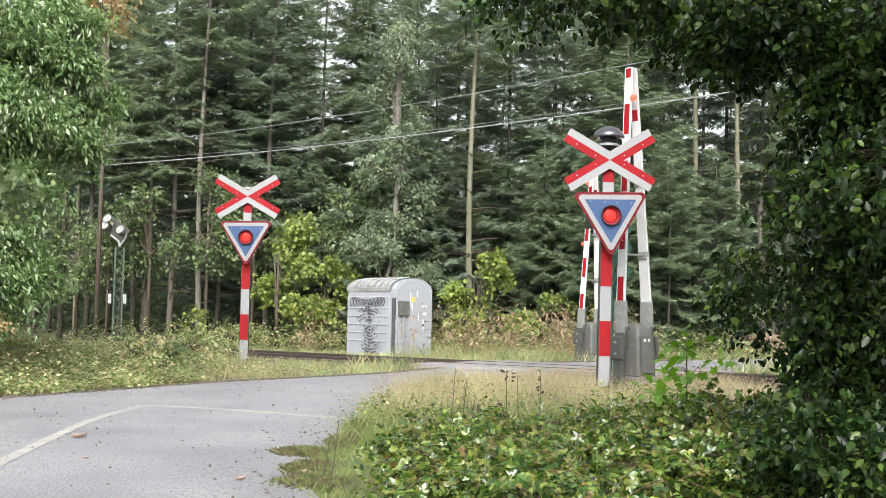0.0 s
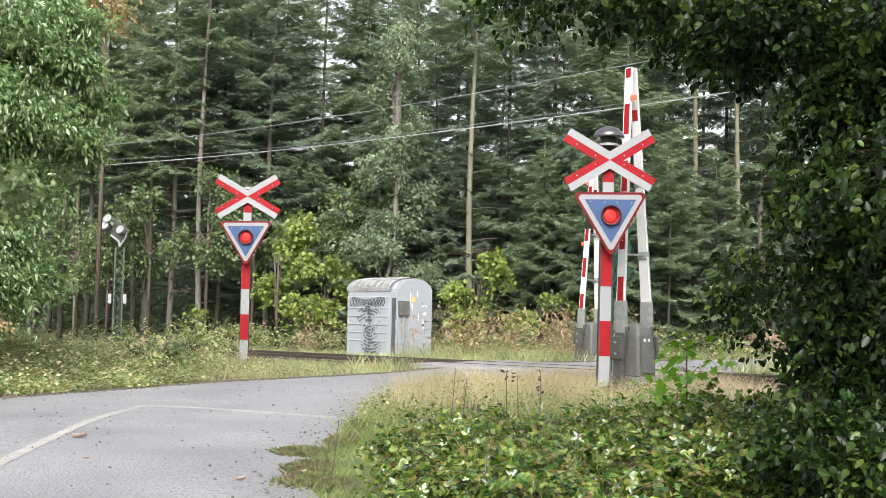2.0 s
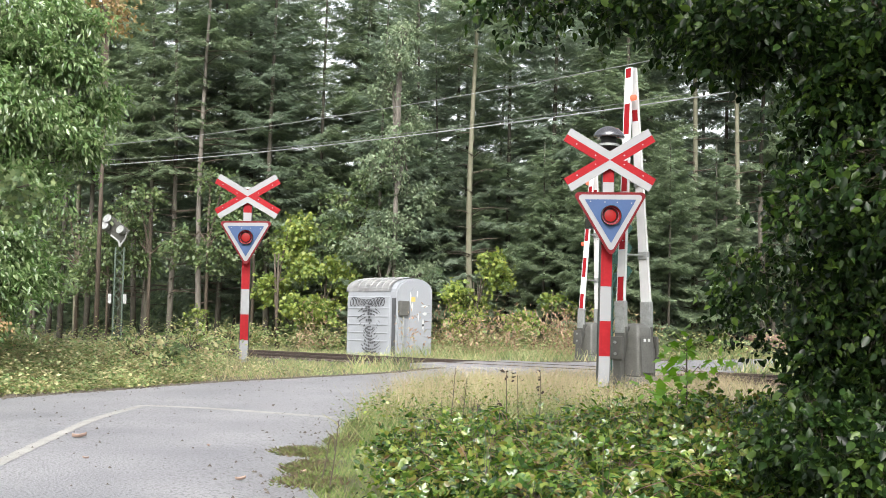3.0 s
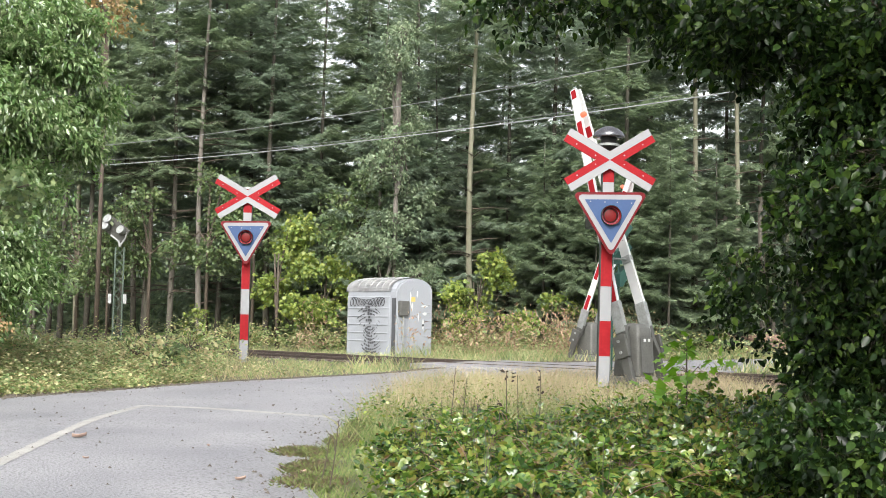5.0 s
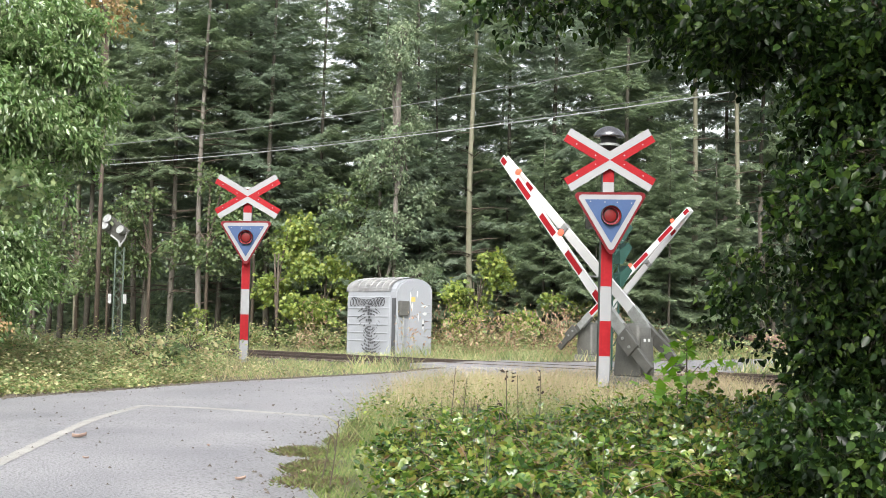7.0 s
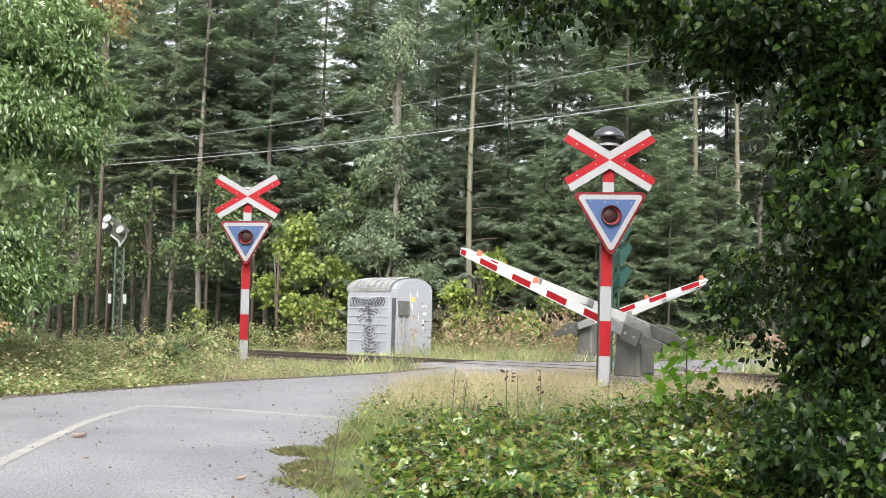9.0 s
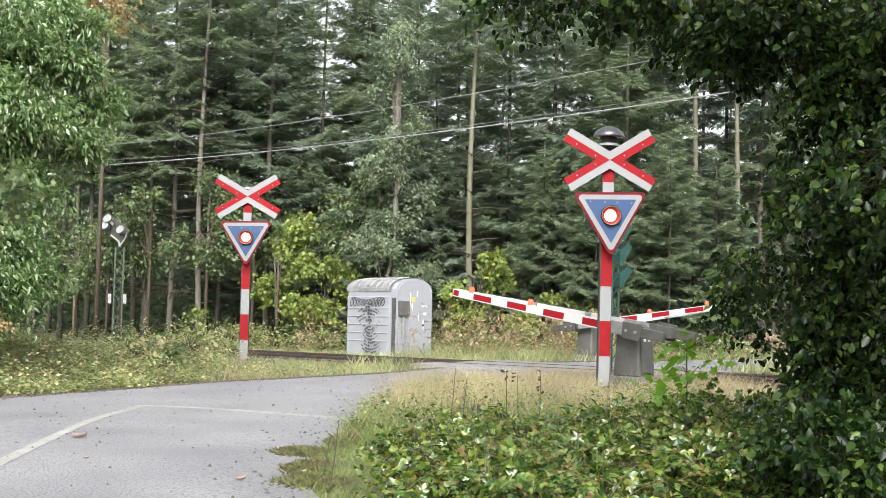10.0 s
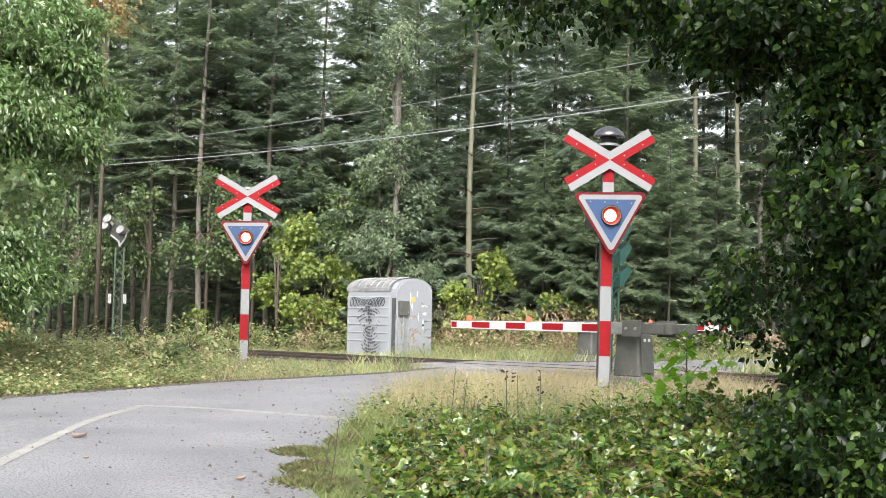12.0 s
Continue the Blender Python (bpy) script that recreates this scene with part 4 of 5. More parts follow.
# ---- plants ----
def conifer(label, height, radius, base, material, bark, dead=0, seed=0, dense=1.0):
    """A spruce: tapered trunk, whorled branches with sprigs; base: where the green crown starts."""
    g = np.random.default_rng(seed)
    tree = thing("spruce_tree", label, "tree", None, "trees of the wood")
    bend = g.uniform(-0.15, 0.15, 2)
    pts = [(bend[0] * math.sin(z * 0.3), bend[1] * math.sin(z * 0.25), z) for z in np.linspace(-0.3, height, 12)]
    part("trunk", tube(pts, [0.0062 * height * (1 - 0.9 * k / 11) + 0.01 for k in range(12)], 8), bark, tree, smooth=True)
    pos, fwd, up, size = [], [], [], []
    limbs = bmesh.new()
    z = base
    while z < height - 0.2:
        t = (z - base) / (height - base)
        n = int(g.integers(5, 8) * (1 if t < 0.85 else 0.7)) + 1
        for a in g.uniform(0, math.tau, n):
            ln = radius * (1 - t) ** 0.8 * g.uniform(0.5, 1.15) * (0.65 + 0.35 * min(1, t * 6)) + 0.15
            d = np.array([math.cos(a), math.sin(a), -0.12 + 0.6 * t + g.uniform(-0.15, 0.12)])
            sd = np.array([-math.sin(a), math.cos(a), 0])
            # a flat fan: side twigs along the limb, short towards its tip, sprigs along each twig
            m = max(4, int(ln * 7.5 * dense))
            s = np.repeat(np.linspace(0.16, 1.0, m), 2)
            sign = np.tile([1.0, -1.0], m)
            twig = (0.42 * ln * (1.02 - s) ** 0.65 + 0.10) * g.uniform(0.6, 1.2, 2 * m)
            per = 3 if dense >= 1 else 2
            q = np.tile((np.arange(per) + 0.25) / per, 2 * m) * g.uniform(0.8, 1.1, 2 * m * per)
            s, sign, twig = np.repeat(s, per), np.repeat(sign, per), np.repeat(twig, per)
            k = len(s)
            way = d[None] * 0.75 + sign[:, None] * sd[None] * 0.8
            p = np.array([0, 0, z + g.uniform(-0.15, 0.15)]) + s[:, None] * ln * d + way * (twig * q)[:, None]
            p[:, 2] += ln * (-0.30 * s + 0.30 * s ** 2.4) * (1 - 0.6 * t) - 0.28 * twig * q ** 1.5 + g.normal(0, 0.025, k)
            f = way + g.normal(0, 0.16, (k, 3))
            f[:, 2] -= g.uniform(0.0, 0.55, k)
            pos.append(p); fwd.append(f)
            up.append(np.tile([0, 0, 1.0], (k, 1)) + g.normal(0, 0.32, (k, 3)))
            size.append((0.19 + 0.055 * ln) * (1.0 if dense >= 1 else 1.9) * g.uniform(0.7, 1.3, k))
        z += (0.36 + 0.26 * (1 - t)) / dense ** 0.5
    v, f = spread(*SPRIG, np.concatenate(pos), np.concatenate(fwd), np.concatenate(up), np.concatenate(size))
    part("crown", raw_mesh("crown", v, f, material), material, tree, "drooping green needles")
    if dead:
        for z in g.uniform(1.5, max(2.5, base + 1), dead):
            a, ln = g.uniform(0, math.tau), g.uniform(0.6, 2.0)
            e = (math.cos(a) * ln, math.sin(a) * ln, z - 0.1 * ln + 0.2)
            tube([(0, 0, z), (e[0] * 0.5, e[1] * 0.5, (z + e[2]) / 2 + 0.05), e], [0.025, 0.015, 0.004], 4, limbs)
        tagged(part("dead_brushwood", limbs, TWIG, tree, "bare dead branches"), kind="stuff")
    else:
        limbs.free()
    return tree


def bushy(name, label, category, place, trunk_h, blobs, leaf, leaf_size, count, material, group="", bark=TWIG, droop=0.3, stems=1, spray=12, wild=0.7, limb=1.0):
    """A broad-leaved tree or bush: trunk, limbs to each clump, leaves set on twigs within uneven clumps.
    blobs: (x, y, z, rx, ry, rz, weight) in the tree's space."""
    tree = thing(name, label, category, place, group)
    wood = bmesh.new()
    for k in range(stems):
        a = k * 2.4
        tube([(0.05 * k, 0, -0.1), (0.1 * math.cos(a) * k, 0.1 * math.sin(a) * k, trunk_h * 0.5), (0.2 * math.cos(a) * k, 0.15 * math.sin(a) * k, trunk_h)],
             [min(0.075, 0.006 * trunk_h ** 1.8 + 0.004), min(0.06, 0.0048 * trunk_h ** 1.8 + 0.003), min(0.04, 0.003 * trunk_h ** 1.8 + 0.002)], 8, wood)
    part("trunk", wood, bark, tree, smooth=True)
    sets, twigs = [], bmesh.new()
    total = sum(b[6] for b in blobs)
    for x, y, z, rx, ry, rz, w in blobs:
        n = max(4, int(count * w / total / spray))
        c = np.array([x, y, z])
        d = rand_dir(n)
        r = rng.uniform(0.25, 1.0, n) ** 0.45
        tips = c + d * r[:, None] * np.array([rx, ry, rz]) * (1 + 0.25 * np.sin(d[:, :1] * 5 + x) * np.cos(d[:, 2:] * 4 + y))
        out = d * np.array([1, 1, 0.5]) + rng.normal(0, 0.5, (n, 3))
        out[:, 2] -= droop
        out /= np.linalg.norm(out, axis=1, keepdims=True)
        ln = rng.uniform(0.6, 1.3, n) * leaf_size * 5
        s = rng.uniform(0, 1, (n, spray))
        p = tips[:, None] + (s[..., None] - 0.5) * ln[:, None, None] * out[:, None]
        p[..., 2] -= droop * 0.3 * ln[:, None] * s ** 2
        p += rng.normal(0, leaf_size * 0.35, p.shape)
        f = out[:, None] * 0.6 + rng.normal(0, 0.85 * wild, p.shape)
        f[..., 2] -= droop
        u = rng.normal(0, wild * 0.8, (n, 1, 3)) + rng.normal(0, wild * 0.45, p.shape)
        u[..., 2] += 1
        m = n * spray
        sets.append(spread(*leaf, p.reshape(m, 3), f.reshape(m, 3), u.reshape(m, 3), leaf_size * rng.uniform(0.5, 1.4, m)))
        mid = Vector((x * 0.5, y * 0.5, z + 0.3 if z > trunk_h else max(trunk_h * 0.8, z * 0.7) if z > trunk_h * 0.5 else z * 0.6))
        tube([(0, 0, min(trunk_h * 0.7, z)), mid, (x, y, z)], [limb * (0.010 * trunk_h + 0.003), limb * (0.006 * trunk_h + 0.003), 0.004 * limb], 5, twigs)
        for i in range(0, n, max(1, n // 40)):
            q = Vector(tips[i])
            tube([(x, y, z), Vector((x, y, z)).lerp(q, 0.6) + Vector((0, 0, 0.05)), q], [0.005 * limb, 0.004 * limb, 0.0015 * limb], 4, twigs)
    tagged(part("branching", twigs, bark, tree), kind="stuff")
    part("crown", raw_mesh("crown", *bundle(sets), material), material, tree)
    return tree


def clumps(blobs, k, share, g):
    """Breaks each large form of a crown into k smaller clumps with gaps between them."""
    out = []
    for x, y, z, rx, ry, rz, w in blobs:
        for _ in range(k):
            d = Vector((g.gauss(0, 1), g.gauss(0, 1), g.gauss(0, 1))).normalized() * g.uniform(0.35, 1.0) ** 0.5
            q = share * g.uniform(0.7, 1.3)
            out.append((x + d.x * rx * 0.85, y + d.y * ry * 0.85, z + d.z * rz * 0.85, rx * q, ry * q, rz * q * 0.8, w / k * g.uniform(0.7, 1.3)))
    return out


def tufts(name, label, xy, height, width, material, lean=0.5, template=BLADE, kind="stuff", z0=-0.03):
    n = len(xy)
    pos = np.column_stack([xy, np.full(n, z0)])
    f = rand_dir(n, 0, 1) * lean
    f[:, 2] = 1
    v, fc = spread(*template, pos, f, rand_dir(n, -0.1, 0.1), np.ones(n))
    t = np.array(template[0])
    h = height * rng.uniform(0.5, 1.25, n)
    # blades: long and narrow, scaled along and across
    k = len(t)
    fw = f / np.linalg.norm(f, axis=1, keepdims=True)
    side = np.cross(rand_dir(n, -0.1, 0.1), fw)
    side /= np.linalg.norm(side, axis=1, keepdims=True)
    bow = rand_dir(n, -0.05, 0.05)
    v = (pos[:, None] + t[None, :, :1] * h[:, None, None] * fw[:, None] + t[None, :, 1:2] * width * side[:, None] + t[None, :, 2:] * h[:, None, None] * bow[:, None])
    return tagged(part(name, raw_mesh(name, v.reshape(-1, 3), fc, material)), label, "grass", kind=kind)


def clumped(n, x0, x1, y0, y1, size=0.7, cut=0.0):
    """Points of a strip of ground, thick and thin in patches, off the road."""
    p = np.column_stack([rng.uniform(x0, x1, n), rng.uniform(y0, y1, n)])
    w = np.sin(p[:, 0] / size * 2.1 + np.sin(p[:, 1] / size)) * np.cos(p[:, 1] / size * 1.7 + np.sin(p[:, 0] / size * 1.3))
    keep = (w + rng.uniform(-1, 1, n) > cut) & ~on_road(p[:, 0], p[:, 1])
    return p[keep]


def off_track(p):
    r = p - np.array([TRACK_O.x, TRACK_O.y])
    return p[np.abs(r @ np.array([TRACK_V.x, TRACK_V.y])) > 1.45]


# wood behind the track
PLAIN = "tall dark green spruce tree of the wood"
# the second kind has haze tinted into its blue-grey needles
KINDS = [conifer(PLAIN, 18, 3.2, 1.2, NEEDLES, BARK, 0, 1), conifer("tall spruce tree of the wood, haze tinted into its grey-green", 19.5, 2.9, 2.2, NEEDLES_BLUE_HAZE, BARK, 14, 2),
         conifer("tall spruce with a bare lower trunk", 19, 2.3, 7.0, NEEDLES, BARK, 40, 3), conifer("pale-barked tall spruce with a long bare trunk", 20, 2.2, 11.0, NEEDLES, BARK_PALE, 34, 4),
         conifer("blue-green spruce with dense low branches", 13, 2.4, 0.8, NEEDLES_BLUE_HAZE, BARK, 0, 5, 1.2), conifer("young dark green spruce", 7.5, 1.9, 0.3, NEEDLES, BARK, 0, 6, 1.9),
         conifer("tall spruce with a long bare grey trunk", 19, 2.0, 11.0, NEEDLES, BARK_GREY, 60, 8)]
spots = [(6, -9.2, 43), (2, -11.8, 45), (1, -6.9, 44.5), (3, 1.05, 41), (0, 6.7, 41), (4, -2.2, 41), (3, 9.25, 41.5), (3, 10.9, 42), (1, 4.2, 42.5),
         (0, -5.0, 46), (2, -8.0, 46), (2, -13.4, 47), (5, 5.2, 38.5), (0, 6.0, 43), (5, 7.6, 38), (1, 11.8, 47), (2, 12.8, 45), (4, -0.4, 43), (5, -0.9, 42), (2, -10.2, 49),
         (1, -11.0, 51), (0, 2.6, 45.5), (2, -15.5, 46), (5, 3.6, 40), (0, -3.4, 48), (2, -14.6, 46.5), (2, -10.6, 44.0), (1, -9.4, 47.5), (1, 8.3, 46), (5, 9.6, 39.5), (0, -1.2, 48), (1, 0.6, 50), (0, -7.2, 50)]
# rear rows: blue-grey needle colour gives them a haze-like depth
FILL = [conifer("tall spruce tree of the wood, haze tinted into its grey-green", 19.5, 2.7, 3.0, NEEDLES_BLUE_HAZE, BARK, 0, 11, 0.5), conifer("tall spruce with a bare lower trunk", 20.5, 2.4, 7.0, NEEDLES_BLUE_HAZE, BARK, 12, 12, 0.5),
        conifer("pale-barked tall spruce with a long bare trunk", 21, 2.2, 9.0, NEEDLES, BARK_PALE, 10, 13, 0.5)]
used = set()
for k, x, y in spots:
    m = pose(x, y, -0.05, 0, 0, rng.uniform(0, 360)) @ Matrix.Diagonal((1, 1, 1, 1))
    if k not in used:
        KINDS[k].matrix_basis = m
        used.add(k)
    else:
        copy_thing(KINDS[k], m)
first = {0: True, 1: True, 2: True}
for row, y in enumerate((50, 54, 59, 65)):
    span = y * 0.43
    x = -span + (row % 2) * 1.2
    while x < span:
        k = int(rng.choice([0, 1, 1, 2]))
        m = pose(x + rng.uniform(-0.8, 0.8), y + rng.uniform(-1.5, 1.5), -0.05, 0, 0, rng.uniform(0, 360))
        if first[k]:
            FILL[k].matrix_basis, first[k] = m, False
        else:
            copy_thing(FILL[k], m)
        x += rng.uniform(3.2, 5.6)

# light green maples before the wood
for x, y, h, n in ((-5.6, 38.5, 4.6, 2600), (-4.1, 39.5, 3.2, 1500), (1.2, 38.0, 3.4, 1500), (3.6, 37.2, 2.0, 900), (14.0, 40, 4.5, 2200)):
    bl = [(rng.uniform(-1.0, 1.0), rng.uniform(-0.7, 0.7), h * k, 0.85 - 0.4 * k, 0.7, h * 0.10, 1) for k in (0.3, 0.45, 0.6, 0.75, 0.9)]
    bushy("maple_tree", "young yellow-green maple at the edge of the wood", "tree", pose(x, y, 0), h * 0.7, bl, LOBED, 0.125, int(n * 1.6), MAPLE, "young maples", stems=2, spray=8)

# unseen spruces beside and behind the viewer, added to shade the lime tree
for i in range(7):
    copy_thing(FILL[i % 2], pose(rng.uniform(6.5, 16), rng.uniform(-14, 9), -0.05, 0, 0, rng.uniform(0, 360)))

# dull green beeches under the spruces
for x, y, h, n in ((-8.8, 42.2, 6.6, 2600), (-7.2, 43.0, 6.2, 2000), (-11.2, 43.2, 6.0, 2000), (10.5, 40.2, 3.4, 1500), (-3.0, 41.2, 6.5, 2600), (-12.9, 43.6, 4.4, 2000), (-14.4, 44.6, 5.2, 2200), (-15.6, 43.0, 4.0, 1600)):
    bl = [(rng.uniform(-1.2, 1.2), rng.uniform(-0.8, 0.8), h * k, 1.1 - 0.4 * k, 0.9, h * 0.09, 1) for k in (0.5, 0.58, 0.66, 0.74, 0.82, 0.92)]
    bushy("beech_tree", "slender dull green beech under the spruces", "tree", pose(x, y, 0), h * 0.8, bl, SMALL, 0.17, n, BEECH, "beeches of the wood", stems=1, spray=9)

# tall grey-green aspen before the spruces
bl = [(0.9 * math.sin(i * 2.1) * (1 - i / 14), 0.6 * math.cos(i * 1.7), 1.6 + 0.95 * i, 1.15 - 0.06 * i, 1.0 - 0.05 * i, 0.55, 1.2 - 0.06 * i) for i in range(11)]
bushy("aspen_tree", "tall grey-green aspen with small leaves before the wood", "tree", pose(-1.7, 39.6, 0), 8.5, bl, SMALL, 0.12, 13000, ASPEN, stems=1, spray=9, bark=BARK_GREY)

# big bush-like tree beside the road
bl = [(0.7, -0.5, 1.9, 1.1, 1.2, 0.8, 1.0), (1.1, 0.3, 3.4, 1.35, 1.4, 1.0, 1.5), (0.9, -0.4, 4.7, 1.5, 1.5, 1.0, 1.6), (0.4, 0, 6.4, 1.7, 1.7, 1.3, 1.4), (-0.8, -0.3, 3.6, 1.5, 1.6, 1.6, 1.2),
      (2.25, 0.4, 4.45, 0.42, 0.6, 0.34, 0.3), (1.95, 0.2, 3.75, 0.4, 0.6, 0.3, 0.22), (-0.7, -0.5, 1.6, 1.3, 1.2, 0.9, 0.9), (-0.9, 0, 5.8, 1.6, 1.5, 1.4, 1.1), (1.4, 0.2, 5.6, 0.9, 0.9, 0.6, 0.5), (0.9, -0.5, 2.8, 1.1, 0.9, 0.7, 0.9), (0.1, -0.9, 5.3, 1.2, 0.9, 0.9, 1.0), (0.6, -0.6, 4.2, 1.3, 0.9, 0.8, 1.2), (0.5, -0.6, 1.3, 1.2, 1.0, 0.7, 1.1), (0.7, -0.3, 2.4, 1.2, 1.0, 0.8, 1.2), (0.2, -0.6, 3.3, 1.3, 0.9, 0.9, 1.2), (1.0, -0.3, 5.2, 0.9, 0.8, 0.5, 0.9), (1.7, 0.0, 4.95, 0.5, 0.6, 0.4, 0.4), (1.0, -0.6, 1.7, 0.8, 0.8, 0.6, 0.8)]
bushy("ash_tree", "large green ash with long glossy leaves beside the road", "tree", pose(-7.75, 17.5, 0), 4.2, clumps(bl, 7, 0.50, random.Random(3)), ASH, 0.11, 135000, WILLOW, droop=0.35, stems=3, wild=0.55, limb=0.5)

bushy("rowan_tree", "tall slim rowan with rusty autumn leaves", "tree", pose(-9.6, 31.5, 0), 9.0, [(0, 0, 9.6, 0.9, 0.8, 0.7, 1), (-0.3, 0, 10.8, 0.7, 0.7, 0.6, 1)], SMALL, 0.14, 1500, RUSTY, spray=8)

bushy("maple_sapling", "yellow-green maple sapling leaning over the verge", "sapling", pose(-6.5, 14.3, 0), 2.6, [(1.15, -0.3, 2.62, 0.32, 0.35, 0.16, 1), (0.9, -0.1, 2.38, 0.32, 0.35, 0.14, 1), (0.6, 0, 2.8, 0.36, 0.4, 0.2, 1)], LOBED, 0.082, 620, BEECH, spray=6, wild=0.5, limb=0.7)
bushy("autumn_shrub", "low shrub with rusty brown leaves under the ash", "shrub", pose(-6.3, 15.7, 0), 0.8, [(0.1, 0, 0.92, 0.22, 0.22, 0.09, 1), (-0.2, 0, 0.78, 0.25, 0.25, 0.1, 1)], SMALL, 0.07, 260, RUSTY, spray=6, limb=0.6)
bushy("hazel_shoot", "small dark green hazel shoot on the verge", "shrub", pose(-4.55, 19.3, 0), 0.5, [(0, 0, 0.22, 0.22, 0.2, 0.16, 1), (0.03, 0, 0.46, 0.16, 0.16, 0.14, 1)], BROAD, 0.075, 420, BEECH, spray=6, limb=0.6)
bushy("birch_shoot", "pale yellow-green birch shoot by the track", "shrub", pose(-7.0, 32.2, 0), 1.2, [(0, 0, 0.5, 0.3, 0.3, 0.3, 1), (0.05, 0, 1.05, 0.22, 0.22, 0.25, 1)], SMALL, 0.10, 420, MAPLE, spray=6, limb=0.6)

# broad-leaved tree that overhangs the view, with unseen upper clumps that shade it
bl = [(-0.30, 0.2, 1.6, 0.75, 1.2, 0.8, 1.6), (-0.25, 0.2, 0.7, 0.75, 1.1, 0.7, 1.3), (-0.35, 0.4, 2.5, 0.8, 1.3, 0.6, 1.5), (-0.95, 0.2, 1.0, 0.42, 0.6, 0.36, 0.22),
      (-1.0, 0.4, 2.82, 0.65, 1.0, 0.36, 1.1), (-1.65, 0.5, 2.93, 0.6, 0.9, 0.33, 0.7), (-2.35, 0.6, 2.98, 0.6, 0.8, 0.25, 0.26),
      # clumps at z 3.9 and above lie out of view, added to shade the crown
      (0.1, 2.2, 1.2, 1.0, 0.9, 1.1, 1.2), (0.2, 2.4, 2.6, 1.1, 0.9, 0.9, 1.0), (0.2, 0.4, 4.2, 1.8, 2.4, 0.8, 2.4), (-0.9, -1.0, 3.9, 1.2, 1.6, 0.5, 1.2), (0.8, -2.0, 3.2, 1.1, 1.8, 1.2, 1.2),
      (0.2, 0.2, 5.4, 1.7, 2.0, 0.8, 1.4), (-1.2, 0.3, 1.35, 0.30, 0.5, 0.22, 0.07), (-1.1, 0.2, 1.7, 0.26, 0.4, 0.2, 0.10), (-0.75, -0.3, 0.55, 0.45, 0.5, 0.4, 1.2), (-0.85, 0.2, 0.25, 0.5, 0.5, 0.25, 0.8), (-0.55, 0.2, 2.3, 0.55, 0.6, 0.6, 1.6), (-0.6, 0.6, 1.2, 0.45, 0.5, 0.9, 2.0)]
bushy("lime_tree", "broad-leaved tree with overhanging wet branches, shade darkened into its leaves", "tree", pose(2.92, 5.6, 0), 2.6, clumps(bl, 6, 0.52, random.Random(5)), BROAD, 0.048, 130000, LIME_SHADED, droop=0.45, stems=2, wild=0.9, limb=0.3)

# brambles in front
for x, y, r, h, n in ((0.62, 7.6, 0.8, 0.30, 1700), (1.3, 7.2, 1.0, 0.42, 2400), (0.9, 8.8, 1.0, 0.32, 2200), (2.0, 8.4, 1.0, 0.45, 2200), 
                      (1.9, 6.8, 0.9, 0.45, 2000), (2.7, 9.4, 1.0, 0.4, 1800), (1.5, 10.0, 0.8, 0.26, 1300), (0.9, 6.2, 0.7, 0.25, 1300), (-0.05, 7.2, 0.5, 0.26, 700), (0.0, 8.3, 0.5, 0.24, 600), (0.25, 6.4, 0.5, 0.22, 700), (0.25, 9.3, 0.5, 0.26, 600)):
    h *= rng.uniform(0.5, 0.85)
    bl = [(r * 0.5 * math.cos(a), r * 0.5 * math.sin(a), h * 0.8, r * 0.6, r * 0.6, h * 0.75, 1) for a in (0.3, 1.8, 3.4, 5.0)]
    bushy("bramble_bush", "green bramble bush with glossy wet leaves", "bush", pose(x, y, 0), h * 0.6, clumps(bl, 4, 0.5, random.Random(int(x * 100))), BRAMBLE_LEAF, 0.056, int(n * 2.1), BRAMBLE, "brambles by the road", droop=0.05, stems=3, spray=6, limb=0.25)

# arching canes and withered dock stalks among the brambles
for i in range(64):
    x, y = rng.uniform(0.1, 2.6), rng.uniform(6.0, 9.4)
    a, ln, h = rng.uniform(0, math.tau), rng.uniform(0.5, 1.1), rng.uniform(0.22, 0.46)
    cane = thing("bramble_cane", "arching bramble cane with wet leaves", "bramble cane", pose(x, y, 0), "bramble canes")
    t = np.linspace(0, 1, 8)
    line = np.column_stack([np.cos(a) * ln * t, np.sin(a) * ln * t, h * np.sin(t * 2.3)])
    part("stem", tube([tuple(q) for q in line], [0.0035 - 0.002 * q for q in t], 5), CANE, cane, "reddish thorny stem")
    m = 12
    tt = rng.uniform(0.2, 1.0, m)
    pos = np.column_stack([np.interp(tt, t, line[:, k]) for k in range(3)])
    up = rng.normal(0, 0.3, (m, 3))
    up[:, 2] += 1
    part("leaves", raw_mesh("leaves", *spread(*BRAMBLE_LEAF, pos, rand_dir(m, -0.4, 0.3), up, rng.uniform(0.045, 0.095, m)), BRAMBLE), BRAMBLE, cane)
for x, y, h in ((0.51, 9.0, 0.70), (0.60, 9.0, 0.67), (0.79, 9.1, 0.69), (0.77, 9.0, 0.58), (0.45, 8.9, 0.47), (0.30, 9.4, 0.40)):
    dock = thing("dock_stalk", "withered dark brown dock stalk with seed heads", "weed", pose(x, y, 0), "withered dock stalks")
    part("stem", tube([(0, 0, 0), (0.02, 0.01, h * 0.5), (0.01, 0, h)], [0.005, 0.004, 0.002], 5), TWIG, dock)
    m = 6
    pos = np.column_stack([rng.normal(0, 0.01, m), rng.normal(0, 0.01, m), h * rng.uniform(0.9, 1.02, m)])
    part("seed_head", raw_mesh("seed_head", *spread(*SMALL, pos, rand_dir(m, -0.8, 0.6), rand_dir(m), rng.uniform(0.025, 0.05, m)), SEED), SEED, dock, "dark brown seed head")

